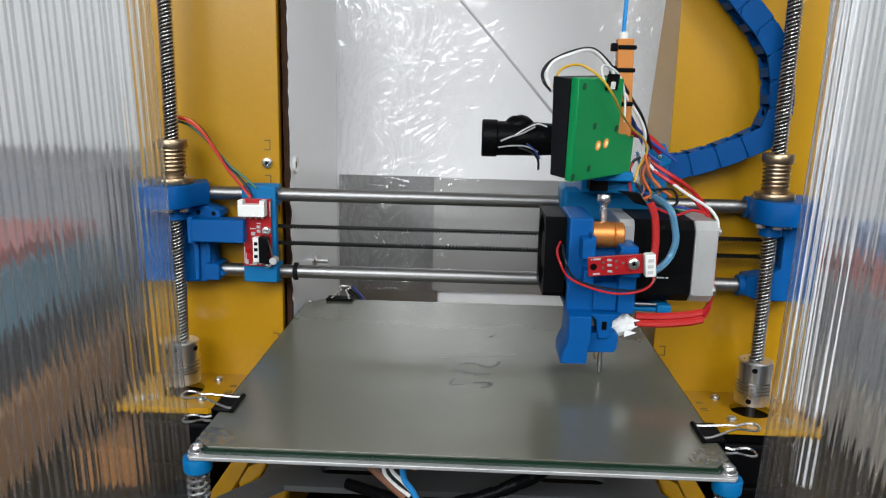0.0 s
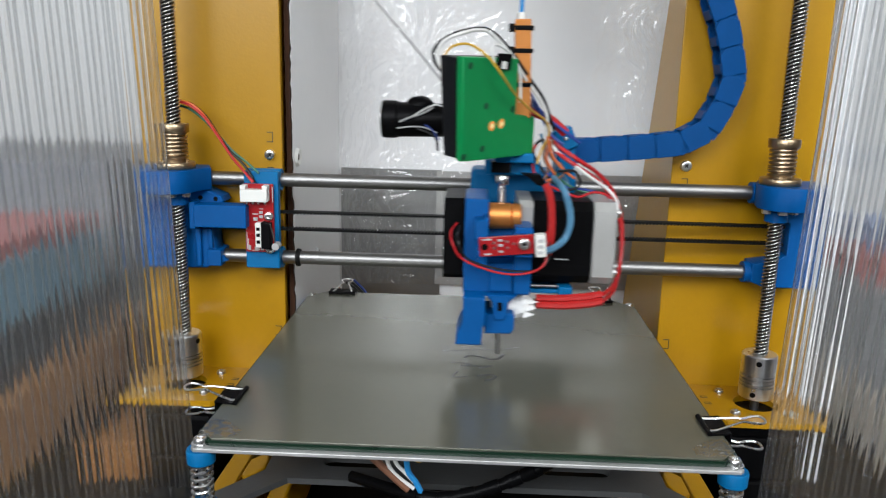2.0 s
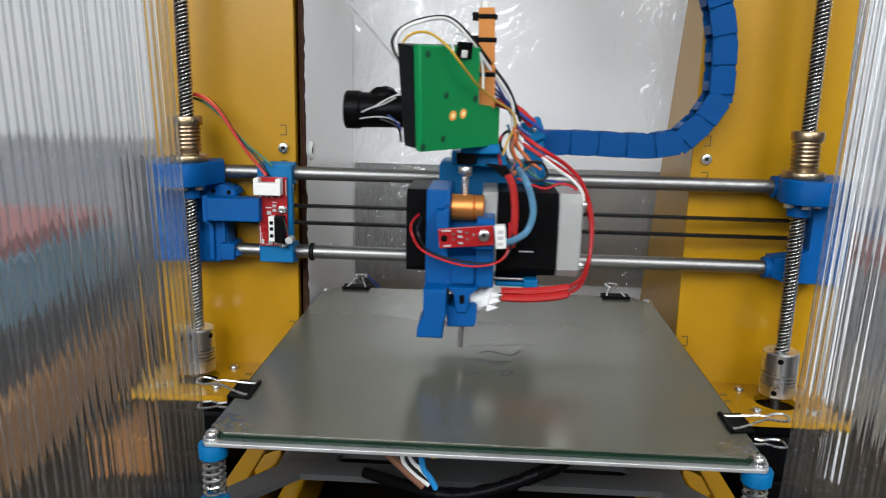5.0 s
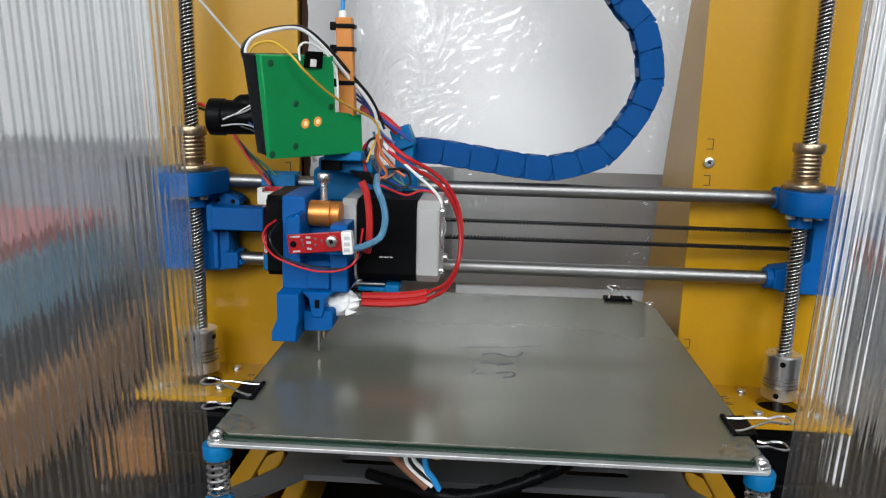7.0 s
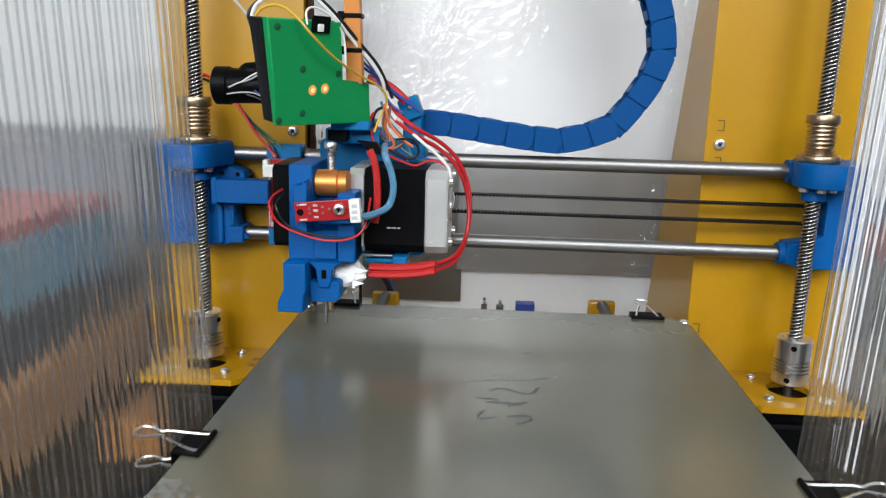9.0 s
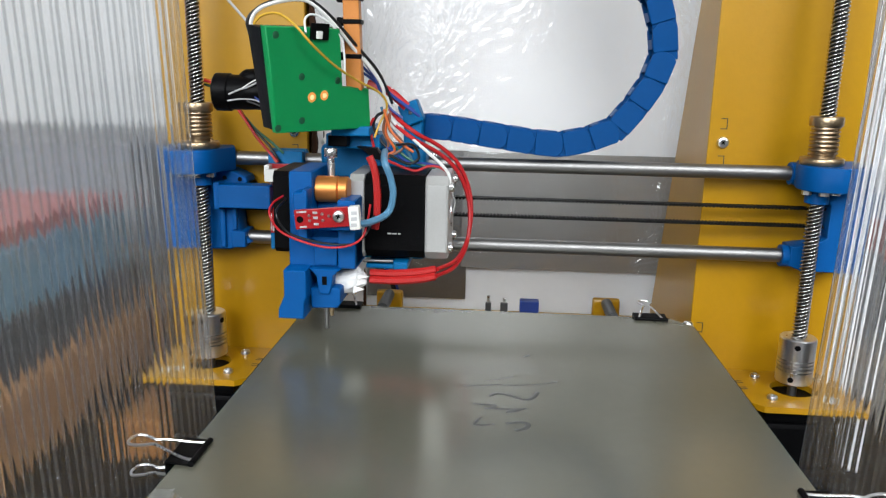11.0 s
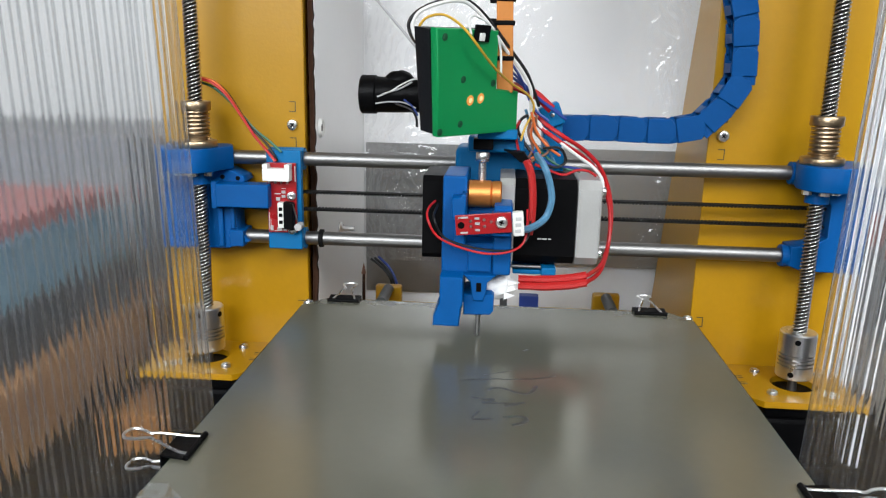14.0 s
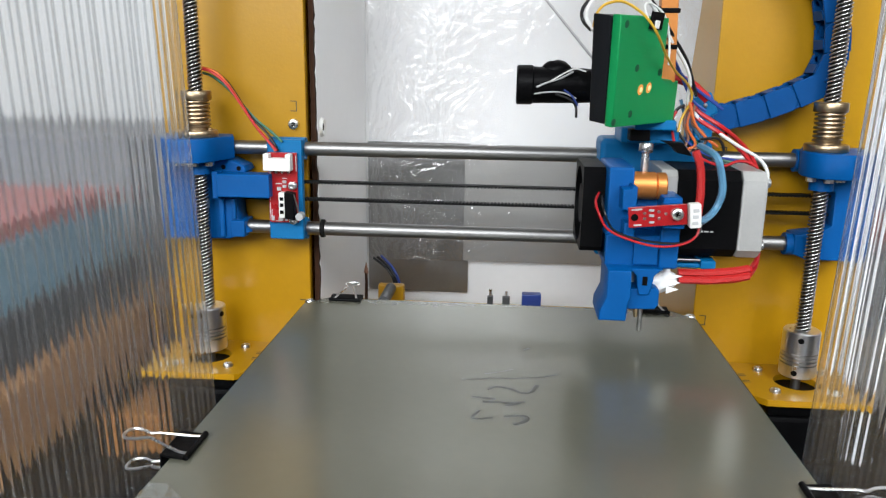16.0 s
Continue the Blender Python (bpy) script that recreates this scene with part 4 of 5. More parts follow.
for x, w in ((0.0205, 0.0010), (0.0230, 0.0012), (0.0255, 0.0007)):
    bm = bmesh.new()
    box(bm, x - w, x + w, -0.07462, -0.0744, 0.1490, 0.1497)
    part("print_bar", bm, SILVER_INK, mbody)

# fan on the heat sink side
bm = bmesh.new()
seg = 36
c0, c1, hy, hz, rr = -0.0372, -0.0268, -0.0580, 0.1590, 0.0188
for x in (c0, c1):
    vs = [bm.verts.new((x, hy + a, hz + b)) for a, b in ((-0.0205, -0.018), (-0.018, -0.0205), (0.018, -0.0205), (0.0205, -0.018), (0.0205, 0.018), (0.018, 0.0205), (-0.018, 0.0205), (-0.0205, 0.018))]
    hs = [bm.verts.new((x, hy + rr * math.cos(2 * math.pi * k / seg), hz + rr * math.sin(2 * math.pi * k / seg))) for k in range(seg)]
    edges = [bm.edges.new((vs[k], vs[(k + 1) % 8])) for k in range(8)] + [bm.edges.new((hs[k], hs[(k + 1) % seg])) for k in range(seg)]
    bmesh.ops.triangle_fill(bm, edges=edges, use_beauty=True)
    if x == c0:
        low = vs, hs
    else:
        for a, b in zip(low, (vs, hs)):
            for k in range(len(a)):
                bm.faces.new((a[k], a[(k + 1) % len(a)], b[(k + 1) % len(a)], b[k]))
fan = part("fan_frame", bm, BLACK, car, "black square cooling fan")
bm = bmesh.new()
rod(bm, (c0 + 0.001, hy, hz), (c1 - 0.001, hy, hz), 0.0098, 24)
part("fan_hub", bm, BLACK, fan)
for k in range(7):
    bm = bmesh.new()
    box(bm, -0.0004, 0.0004, -0.0035, 0.0035, 0.0095, 0.0182, 0, pose(0, 0, 0, 0, 0, 40))
    bmesh.ops.transform(bm, matrix=Matrix.Translation(((c0 + c1) / 2, hy, hz)) @ Matrix.Rotation(2 * math.pi * k / 7, 4, "X"), verts=bm.verts)
    part("fan_blade", bm, BLACK, fan)

# extruder body
bm = bmesh.new()
box(bm, -0.0266, -0.0150, -0.0885, -0.0500, 0.1360, 0.1812, 0.0012)
box(bm, -0.0266, 0.0066, -0.0905, -0.0540, 0.1340, 0.1500, 0.0010)
box(bm, -0.0020, 0.0066, -0.0930, -0.0600, 0.1350, 0.1685, 0.0008)
box(bm, -0.0150, 0.0000, -0.0780, -0.0400, 0.1500, 0.1655, 0.0006)
part("extruder_body", bm, BLUE, car, "blue printed extruder body")
bm = bmesh.new()
prism(bm, [(-0.0215, 0.1630), (-0.0150, 0.1630), (-0.0150, 0.1735), (-0.0168, 0.1745), (-0.0175, 0.1728), (-0.0215, 0.1725)], -0.0995, -0.0880, 0.0006)
box(bm, -0.0200, -0.0150, -0.0990, -0.0885, 0.1500, 0.1575, 0.0008)
box(bm, -0.0030, 0.0060, -0.1030, -0.0920, 0.1560, 0.1660, 0.0006)
part("board_clip", bm, BLUE, car)
bm = bmesh.new()
box(bm, -0.0138, -0.0025, -0.0925, -0.0900, 0.1362, 0.1475, 0.0006)
part("body_panel", bm, BLUE, car)
# bushing and its bolt
bm = bmesh.new()
lathe(bm, [(0.0058, 0), (0.0066, 0.0006), (0.0066, 0.0108), (0.0059, 0.0114), (0.0064, 0.0118), (0.0064, 0.0156), (0.0056, 0.0162)], (-0.0150, -0.0790, 0.1716), (1, 0, 0), 30)
part("bushing", bm, BRONZE, car, "copper coloured metal bushing")
bm = bmesh.new()
lathe(bm, [(0.0017, 0.1765), (0.0017, 0.1868), (0.0031, 0.1869), (0.0033, 0.1872), (0.0033, 0.1908), (0.0030, 0.1912), (0.0016, 0.1912), (0.0015, 0.1895)], (-0.0086, -0.0750, 0), (0, 0, 1), 20)
part("socket_bolt", bm, ZINC, car)
bm = bmesh.new()
thread(bm, -0.0086, -0.0750, 0.1770, 0.1866, 0.00195, 0.0003, 0.0007, 1, 12)
part("bolt_thread", bm, ZINC, car)

# red sensor board
TILT = pose(0, 0, 0, 0, -5.5, 0)
bm = bmesh.new()
box(bm, -0.0193, 0.0062, -0.1056, -0.1040, 0.1575, 0.1667, 0.0003, TILT)
sb = part("sensor_board", bm, RED_PCB, car, "red sensor circuit board")


def on_board(u, v, d=0.0):
    p = TILT @ Vector((u, 0, v))
    return Vector((-0.00655 + p.x, -0.1057 - d, 0.1621 + p.z))


for u, v in ((-0.0058, 0.0016), (-0.0058, -0.0008), (0.0004, 0.0019), (0.0004, -0.0011), (0.0035, 0.0008)):
    bm = bmesh.new()
    lathe(bm, [(0.0008, 0), (0.0004, 0.0006)], on_board(u, v), (0, -1, 0), 10)
    part("solder_joint", bm, ZINC, sb)
for u, v, w, h in ((-0.0028, 0.0028, 0.0011, 0.0005), (-0.0028, 0.0004, 0.0011, 0.0006), (-0.0028, -0.0026, 0.0011, 0.0005)):
    bm = bmesh.new()
    q = on_board(u, v, 0.0002)
    box(bm, q.x - w, q.x + w, q.y - 0.0002, q.y + 0.0003, q.z - h, q.z + h, 0.0001)
    part("component", bm, WIRE["grey"], sb)
for u, v, w in ((-0.0088, 0.0035, 0.0020), (-0.0090, -0.0035, 0.0017), (-0.0108, 0.0035, 0.0006)):
    bm = bmesh.new()
    q = on_board(u, v)
    box(bm, -w, w, -0.0001, 0.0001, -0.0004, 0.0004, 0, TILT)
    bmesh.ops.translate(bm, verts=bm.verts, vec=q)
    part("print_bar", bm, SILVER_INK, sb)
# A black disc on the board, for the shade of its hole.
bm = bmesh.new()
lathe(bm, [(0.0016, 0), (0.0014, 0.0002)], on_board(-0.0102, 0.0), (0, -1, 0), 16)
part("mounting_hole", bm, BLACK, sb)
q = on_board(0.0082, 0.0004)
s = cap_screw("screw", q.x, q.y, q.z, 0.0029, (0, -1, 0), sb)
bm = bmesh.new()
for k in range(2):
    box(bm, q.x - 0.0013, q.x + 0.0013, q.y - 0.0018, q.y - 0.001, q.z - 0.0003, q.z + 0.0003, 0, pose(0, 0, 0, 0, 20 + 90 * k, 0))
part("recess", bm, BLACK, s)
bm = bmesh.new()
box(bm, 0.0066, 0.0116, -0.1085, -0.1030, 0.1576, 0.1684, 0.0006, TILT)
conn = part("connector", bm, WHITE_PLASTIC, car, "white plug on the sensor board")
for k in range(3):
    bm = bmesh.new()
    box(bm, 0.0078, 0.0104, -0.1089, -0.1080, 0.1592 + 0.0028 * k, 0.1608 + 0.0028 * k, 0.0002, TILT)
    part("contact", bm, SILVER_INK, conn)

# hot end: duct, probe holder, probe pin, wrapped heater
bm = bmesh.new()
prism(bm, [(-0.0262, 0.1358), (-0.0155, 0.1358), (-0.0152, 0.1225), (-0.0162, 0.1205), (-0.0168, 0.1118), (-0.0292, 0.1118), (-0.0290, 0.1165), (-0.0262, 0.1230)], -0.1030, -0.0760, 0.0007)
part("air_duct", bm, BLUE, car, "blue printed air duct")
bm = bmesh.new()
prism(bm, [(-0.0154, 0.1249), (-0.0022, 0.1256), (-0.0007, 0.1243), (-0.0008, 0.1173), (-0.0024, 0.1152), (-0.0152, 0.1148)], -0.0940, -0.0700, 0.0006)
part("duct_lip", bm, BLUE, car)
bm = bmesh.new()
prism(bm, [(-0.0158, 0.1352), (0.0000, 0.1352), (-0.0040, 0.1318), (-0.0047, 0.1265), (-0.0058, 0.1225), (-0.0105, 0.1225), (-0.0115, 0.1265), (-0.0122, 0.1318)], -0.0955, -0.0870, 0.0005)
hold = part("probe_holder", bm, BLUE, car)
# A black block on the holder, for the shade in its slot.
bm = bmesh.new()
box(bm, -0.0093, -0.0069, -0.0958, -0.0950, 0.1272, 0.1315, 0.0002)
part("holder_slot", bm, BLACK, hold)
bm = bmesh.new()
lathe(bm, [(0.0005, 0.1034), (0.0011, 0.1040), (0.0011, 0.1235)], (-0.0083, -0.0905, 0), (0, 0, 1), 16)
part("probe_pin", bm, STEEL, car, "thin bright steel probe pin")
bm = bmesh.new()
bmesh.ops.create_icosphere(bm, subdivisions=4, radius=1.0)
for v in bm.verts:
    p = v.co.copy()
    k = 1 + 0.16 * noise.noise(p * 2.4) + 0.08 * noise.noise(p * 6)
    v.co = Vector((-0.0015 + 0.0110 * p.x * k, -0.0790 + 0.0075 * p.y * k, 0.1262 + 0.0072 * p.z * k))
part("heater_wrap", bm, TEFLON, car, "white tape wrapped round the heater")
for k in range(3):
    bm = bmesh.new()
    z = 0.1225 + 0.0030 * k
    prism(bm, [(0.004, z - 0.0018), (0.0098 + 0.002 * ((k * 7) % 3) / 2, z + 0.0005), (0.004, z + 0.0020)], -0.0855 + 0.001 * (k % 3), -0.0850 + 0.001 * (k % 3))
    part("tape_flap", bm, TEFLON, car)
bm = bmesh.new()
rod(bm, (-0.0083, -0.079, 0.1065), (-0.0083, -0.079, 0.121), 0.0009, 10, 0.003)
part("nozzle", bm, BRASS, car)

# red sleeves of the heater
for k, (dy, dz) in enumerate(((0.0, -0.0012), (0.0018, 0.0020), (0.0035, -0.0016))):
    pts = [Vector(p) + Vector((0, dy, dz)) for p in [(0.0110, -0.0780, 0.1271), (0.0238, -0.0780, 0.1272), (0.0365, -0.0780, 0.1285), (0.0443, -0.0780, 0.1302), (0.0526, -0.0600, 0.1308), (0.0578, -0.0460, 0.1388), (0.0593, -0.0400, 0.1532), (0.0572, -0.0380, 0.1668), (0.0514, -0.0400, 0.1793), (0.0424, -0.0450, 0.1883), (0.0309, -0.0550, 0.1957), (0.0208, -0.0500, 0.2022), (0.0156, -0.0480, 0.2078)]]
    cut = 4 if k < 2 else len(pts)
    if k < 2:
        wire("heater_sleeve", pts[:cut], [0.0019, 0.0021, 0.0021, 0.0020], SLEEVE, "red fibre sleeve")
        wire("heater_wire", [p + Vector((0.0006 * k, 0, 0)) for p in pts[3:]], 0.0011, WIRE["red"])
    else:
        wire("sensor_wire", [(0.0505, -0.0700, 0.1737), (0.0494, -0.0700, 0.1794), (0.0449, -0.0700, 0.1849), (0.0378, -0.0620, 0.1894), (0.0295, -0.0550, 0.1951), (0.0208, -0.0500, 0.2014)], 0.0008, WIRE["white"])
for pts in ([(-0.0314, -0.0500, 0.1766), (-0.0272, -0.0500, 0.1645), (-0.0276, -0.0500, 0.1553), (-0.0308, -0.0500, 0.1490)], [(-0.0325, -0.0480, 0.1778), (-0.0256, -0.0480, 0.1658), (-0.0242, -0.0480, 0.1597), (-0.0264, -0.0480, 0.1518)]):
    wire("motor_wire", [Vector(p) + Vector((0.0755, 0, 0.0005)) for p in pts], 0.0005, WIRE["grey"])
wire("motor_wire", [(0.0172, -0.0600, 0.1843), (0.0254, -0.0600, 0.1810), (0.0319, -0.0600, 0.1794), (0.0384, -0.0600, 0.1819), (0.0441, -0.0600, 0.1815), (0.0480, -0.0600, 0.1792)], 0.0007, WIRE["red"])
wire("motor_wire", [(0.0173, -0.0550, 0.1866), (0.0271, -0.0550, 0.1824), (0.0328, -0.0550, 0.1855), (0.0296, -0.0550, 0.1921), (0.0209, -0.0550, 0.1919)], 0.0007, WIRE["black"])
wire("motor_wire", [(0.0153, -0.0500, 0.1903), (0.0259, -0.0500, 0.1831), (0.0363, -0.0500, 0.1819), (0.0437, -0.0500, 0.1806)], 0.0007, WIRE["blue"])
wire("motor_wire", [(0.0160, -0.0500, 0.1948), (0.0243, -0.0500, 0.1861), (0.0319, -0.0500, 0.1818), (0.0408, -0.0500, 0.1799)], 0.0007, WIRE["green"])

# sleeves in front of the motor
wire("cable_sleeve", [(0.0121, -0.0850, 0.1890), (0.0148, -0.0850, 0.1822), (0.0160, -0.0850, 0.1712), (0.0158, -0.0850, 0.1600), (0.0149, -0.0850, 0.1537)], 0.0019, SLEEVE, "red cable sleeve")
wire("sensor_cable", [(0.0175, -0.0700, 0.1899), (0.0203, -0.0900, 0.1871), (0.0233, -0.0900, 0.1791), (0.0244, -0.0900, 0.1709), (0.0218, -0.0900, 0.1626), (0.0148, -0.1000, 0.1599), (0.0107, -0.1060, 0.1603)], 0.0017, WIRE["lightblue"], "light blue sensor cable")
wire("fan_wire", [(-0.0304, -0.0850, 0.1685), (-0.0328, -0.0950, 0.1662), (-0.0321, -0.1020, 0.1622), (-0.0275, -0.1020, 0.1547), (-0.0167, -0.1020, 0.1499), (-0.0047, -0.1020, 0.1475), (0.0059, -0.1020, 0.1489), (0.0118, -0.1020, 0.1532), (0.0133, -0.0970, 0.1597), (0.0135, -0.0900, 0.1665)], 0.00055, WIRE["red"])
wire("fan_wire", [(-0.0290, -0.0850, 0.1671), (-0.0296, -0.1000, 0.1632), (-0.0250, -0.1000, 0.1543), (-0.0142, -0.1000, 0.1503), (-0.0021, -0.1000, 0.1487), (0.0080, -0.1000, 0.1496), (0.0136, -0.1000, 0.1549), (0.0151, -0.0900, 0.1610)], 0.00055, WIRE["black"])

# green lamp module on top
GO = Vector((-0.0194, -0.0888, 0.2056))
GU = Vector((0.616, 0.788, 0.0)).normalized()
GH = Vector((0.788, -0.616, 0.0)).normalized()
GV = (Vector((0, 0, 1)) * math.cos(radians(8)) + GH * math.sin(radians(8))).normalized()
GN = GU.cross(GV)
GM = Matrix((GU, GV, GN)).transposed().to_4x4()
GM.translation = GO


def on_module(bm):
    bmesh.ops.transform(bm, matrix=GM, verts=bm.verts)
    return bm


# Darker green for discs that paint in the shade of the screw holes.
DARK_GREEN = material("shaded_green_recess", (0.002, 0.07, 0.025), 0.6)
OUT = [(-0.0227, 0.0417), (0.0193, 0.0425), (0.0238, 0.0155), (0.0411, 0.0143), (0.0448, -0.0058), (-0.0133, -0.0059)]
bm = bmesh.new()
prism(bm, OUT, -0.0042, 0.0, 0.0006, "z")
mod = part("lamp_module", on_module(bm), GREEN, car, "green plastic module with two orange lights")
bm = bmesh.new()
u0, u1, v0, v1 = OUT[0][0], OUT[0][0] + 0.046, OUT[-1][1], OUT[0][1]
prism(bm, [(u0 - 0.0008, v1 - 0.0008), (u0 + 0.046, v1 + 0.0006), (u0 + 0.046, v0 + 0.004), (OUT[-1][0] + 0.0012, v0 + 0.0006)], -0.0132, -0.0044, 0.0006, "z")
part("module_back", on_module(bm), DARKGREY, car, "dark grey back of the module")
for u, v in [(-0.0170, 0.0382), (-0.0129, -0.0035), (0.0003, -0.0003), (-0.0014, 0.0201), (0.0202, 0.0184)]:
    bm = bmesh.new()
    lathe(bm, [(0.0017, -0.0002), (0.0017, 0.0001), (0.0015, 0.00022), (0.0002, 0.0002)], (u, v, 0), (0, 0, 1), 14)
    part("screw_hole", on_module(bm), DARK_GREEN, mod)
for u, v in [(0.0052, 0.0106), (0.0126, 0.0114)]:
    bm = bmesh.new()
    lathe(bm, [(0.0025, 0.0001), (0.0020, 0.0003), (0.0008, 0.0004)], (u, v, 0), (0, 0, 1), 12)
    lit = part("light", on_module(bm), LED, mod, "glowing orange light")
    bm = bmesh.new()
    lathe(bm, [(0.0013, 0.00035), (0.0010, 0.0006), (0.0004, 0.0007)], (u, v, 0), (0, 0, 1), 12)
    part("light_core", on_module(bm), LED_CORE, lit)
(u, v), = [(0.0060, 0.0380)]
# A black block on the module's face, for the recess's shade.
bm = bmesh.new()
box(bm, u - 0.0045, u + 0.006, v - 0.001, v + 0.0065, 0.0001, 0.0012, 0.0003)
part("plug_recess", on_module(bm), BLACK, mod)
bm = bmesh.new()
box(bm, u - 0.0016, u + 0.0016, v - 0.0005, v + 0.0030, 0.0008, 0.0022, 0.0004)
part("plug", on_module(bm), WHITE_PLASTIC, mod)

# black motor tube behind the module
bm = bmesh.new()
lathe(bm, [(0.0088, 0), (0.0095, 0.0006), (0.0095, 0.0075), (0.0088, 0.0082), (0.0084, 0.030), (0.0080, 0.036)], (-0.0705, -0.0600, 0.2168), (1, 0, 0.0), 32)
part("tube", bm, TAPE, car, "black taped tube")
bm = bmesh.new()
bmesh.ops.create_icosphere(bm, subdivisions=3, radius=1.0)
for v in bm.verts:
    p = v.co.copy()
    v.co = Vector((-0.0515 + 0.0078 * p.x, -0.0590 + 0.006 * p.y, 0.2235 + 0.0052 * p.z * (1 + 0.2 * noise.noise(p * 3))))
part("tape_lump", bm, TAPE, car)
for k, (col, rr, pts) in enumerate((
        ("grey", 0.0005, [(-0.0610, -0.0692, 0.2160), (-0.0560, -0.0694, 0.2182), (-0.0500, -0.0690, 0.2202), (-0.0440, -0.0690, 0.2235)]),
        ("grey", 0.0004, [(-0.0620, -0.0688, 0.2128), (-0.0550, -0.0692, 0.2138), (-0.0480, -0.0690, 0.2135), (-0.0420, -0.0690, 0.2110)]),
        ("white", 0.0004, [(-0.0540, -0.0694, 0.2190), (-0.0490, -0.0692, 0.2222), (-0.0430, -0.0680, 0.2248), (-0.0380, -0.0680, 0.2235)]),
        ("black", 0.0006, [(-0.0520, -0.0692, 0.2130), (-0.0450, -0.0690, 0.2105), (-0.0420, -0.0690, 0.2070), (-0.0415, -0.0680, 0.2020)]),
        ("blue", 0.0005, [(-0.0480, -0.0690, 0.2150), (-0.0440, -0.0690, 0.2120), (-0.0410, -0.0690, 0.2075)]))):
    wire("lead", pts, rr, WIRE[col])

wire("support_cord", [(-0.0330, -0.0600, 0.2283), (-0.0413, -0.0600, 0.2377), (-0.0546, -0.0600, 0.2529), (-0.0756, -0.0600, 0.2761), (-0.1003, -0.0600, 0.3034), (-0.1270, -0.0600, 0.3327)], 0.0007, WIRE["grey"], "pale cord rising from the module")

# bracket below the module
bm = bmesh.new()
box(bm, -0.0170, 0.0120, -0.0500, -0.0250, 0.1885, 0.1965, 0.0012)
box(bm, -0.0120, 0.0080, -0.0600, -0.0300, 0.1960, 0.2010, 0.0010)
part("module_bracket", bm, CYAN, car)
bm = bmesh.new()
box(bm, -0.0140, -0.0040, -0.0580, -0.0500, 0.1905, 0.1962, 0.0006)
part("bracket_pad", bm, BLACK, car)

# orange stick with filament tube
TS = pose(0, 0, 0, 0, -2.0, 0)
bm = bmesh.new()
box(bm, -0.0040, 0.0040, -0.0630, -0.0560, 0.2190, 0.2672, 0.0006, TS)
stick = part("tube_clamp", bm, ORANGE, car, "orange printed clamp for the filament tube")
for z in (0.2630, 0.2520, 0.2355):
    bm = bmesh.new()
    box(bm, -0.0046, 0.0046, -0.0637, -0.0553, z - 0.0011, z + 0.0011, 0.0005)
    box(bm, -0.0078, -0.0042, -0.0625, -0.0590, z - 0.0020, z + 0.0020, 0.0006)
    part("cable_tie", bm, BLACK, stick)
bm = bmesh.new()
rod(bm, (-0.0015, -0.0595, 0.2670), (-0.0018, -0.0595, 0.2705), 0.0022, 14)
part("tube_end", bm, WHITE_PLASTIC, car)
wire("filament_tube", [(-0.0018, -0.0595, 0.2700), (-0.0015, -0.0595, 0.285), (-0.001, -0.059, 0.31), (0.002, -0.055, 0.36), (0.008, -0.05, 0.42)], 0.0011, WIRE["sky"], "blue filament tube")

# wires over the module and down to the chain
wire("power_wire", [(-0.0396, -0.0950, 0.2414), (-0.0425, -0.0900, 0.2452), (-0.0433, -0.0900, 0.2498), (-0.0400, -0.0900, 0.2544), (-0.0322, -0.0900, 0.2585), (-0.0225, -0.0800, 0.2612), (-0.0161, -0.0750, 0.2601), (-0.0080, -0.0700, 0.2531), (0.0028, -0.0620, 0.2398), (0.0109, -0.0560, 0.2296), (0.0150, -0.0520, 0.2211), (0.0183, -0.0500, 0.2124)], 0.0008, WIRE["black"])
wire("power_wire", [(-0.0385, -0.0960, 0.2412), (-0.0411, -0.0910, 0.2460), (-0.0411, -0.0910, 0.2503), (-0.0380, -0.0910, 0.2548), (-0.0308, -0.0910, 0.2579), (-0.0224, -0.0810, 0.2604), (-0.0165, -0.0760, 0.2590), (-0.0084, -0.0710, 0.2515), (0.0012, -0.0630, 0.2387), (0.0095, -0.0570, 0.2285), (0.0139, -0.0530, 0.2199), (0.0146, -0.0500, 0.2094), (0.0208, -0.0500, 0.2008)], 0.0009, WIRE["white"])
wire("signal_wire", [(-0.0386, -0.0950, 0.2422), (-0.0378, -0.0980, 0.2476), (-0.0347, -0.0980, 0.2516), (-0.0289, -0.0980, 0.2532), (-0.0238, -0.0980, 0.2518), (-0.0173, -0.1000, 0.2469), (-0.0116, -0.0980, 0.2401), (-0.0045, -0.0850, 0.2312), (0.0032, -0.0700, 0.2243), (0.0127, -0.0560, 0.2178), (0.0157, -0.0520, 0.2110), (0.0119, -0.0520, 0.2022), (0.0097, -0.0550, 0.1952)], 0.0006, WIRE["yellow"])
wire("signal_wire", [(-0.0149, -0.0950, 0.2451), (-0.0163, -0.0900, 0.2514), (-0.0134, -0.0850, 0.2535), (-0.0063, -0.0800, 0.2494), (-0.0021, -0.0750, 0.2404), (-0.0012, -0.0750, 0.2271)], 0.00055, WIRE["white"])
wire("signal_wire", [(0.0025, -0.0500, 0.2350), (0.0082, -0.0500, 0.2266), (0.0129, -0.0500, 0.2166), (0.0176, -0.0500, 0.2095), (0.0236, -0.0500, 0.2052)], 0.0007, WIRE["blue"])
wire("signal_wire", [(0.0014, -0.0480, 0.2316), (0.0098, -0.0480, 0.2237), (0.0174, -0.0480, 0.2166), (0.0264, -0.0480, 0.2101), (0.0324, -0.0480, 0.2061)], 0.0007, WIRE["blue"])
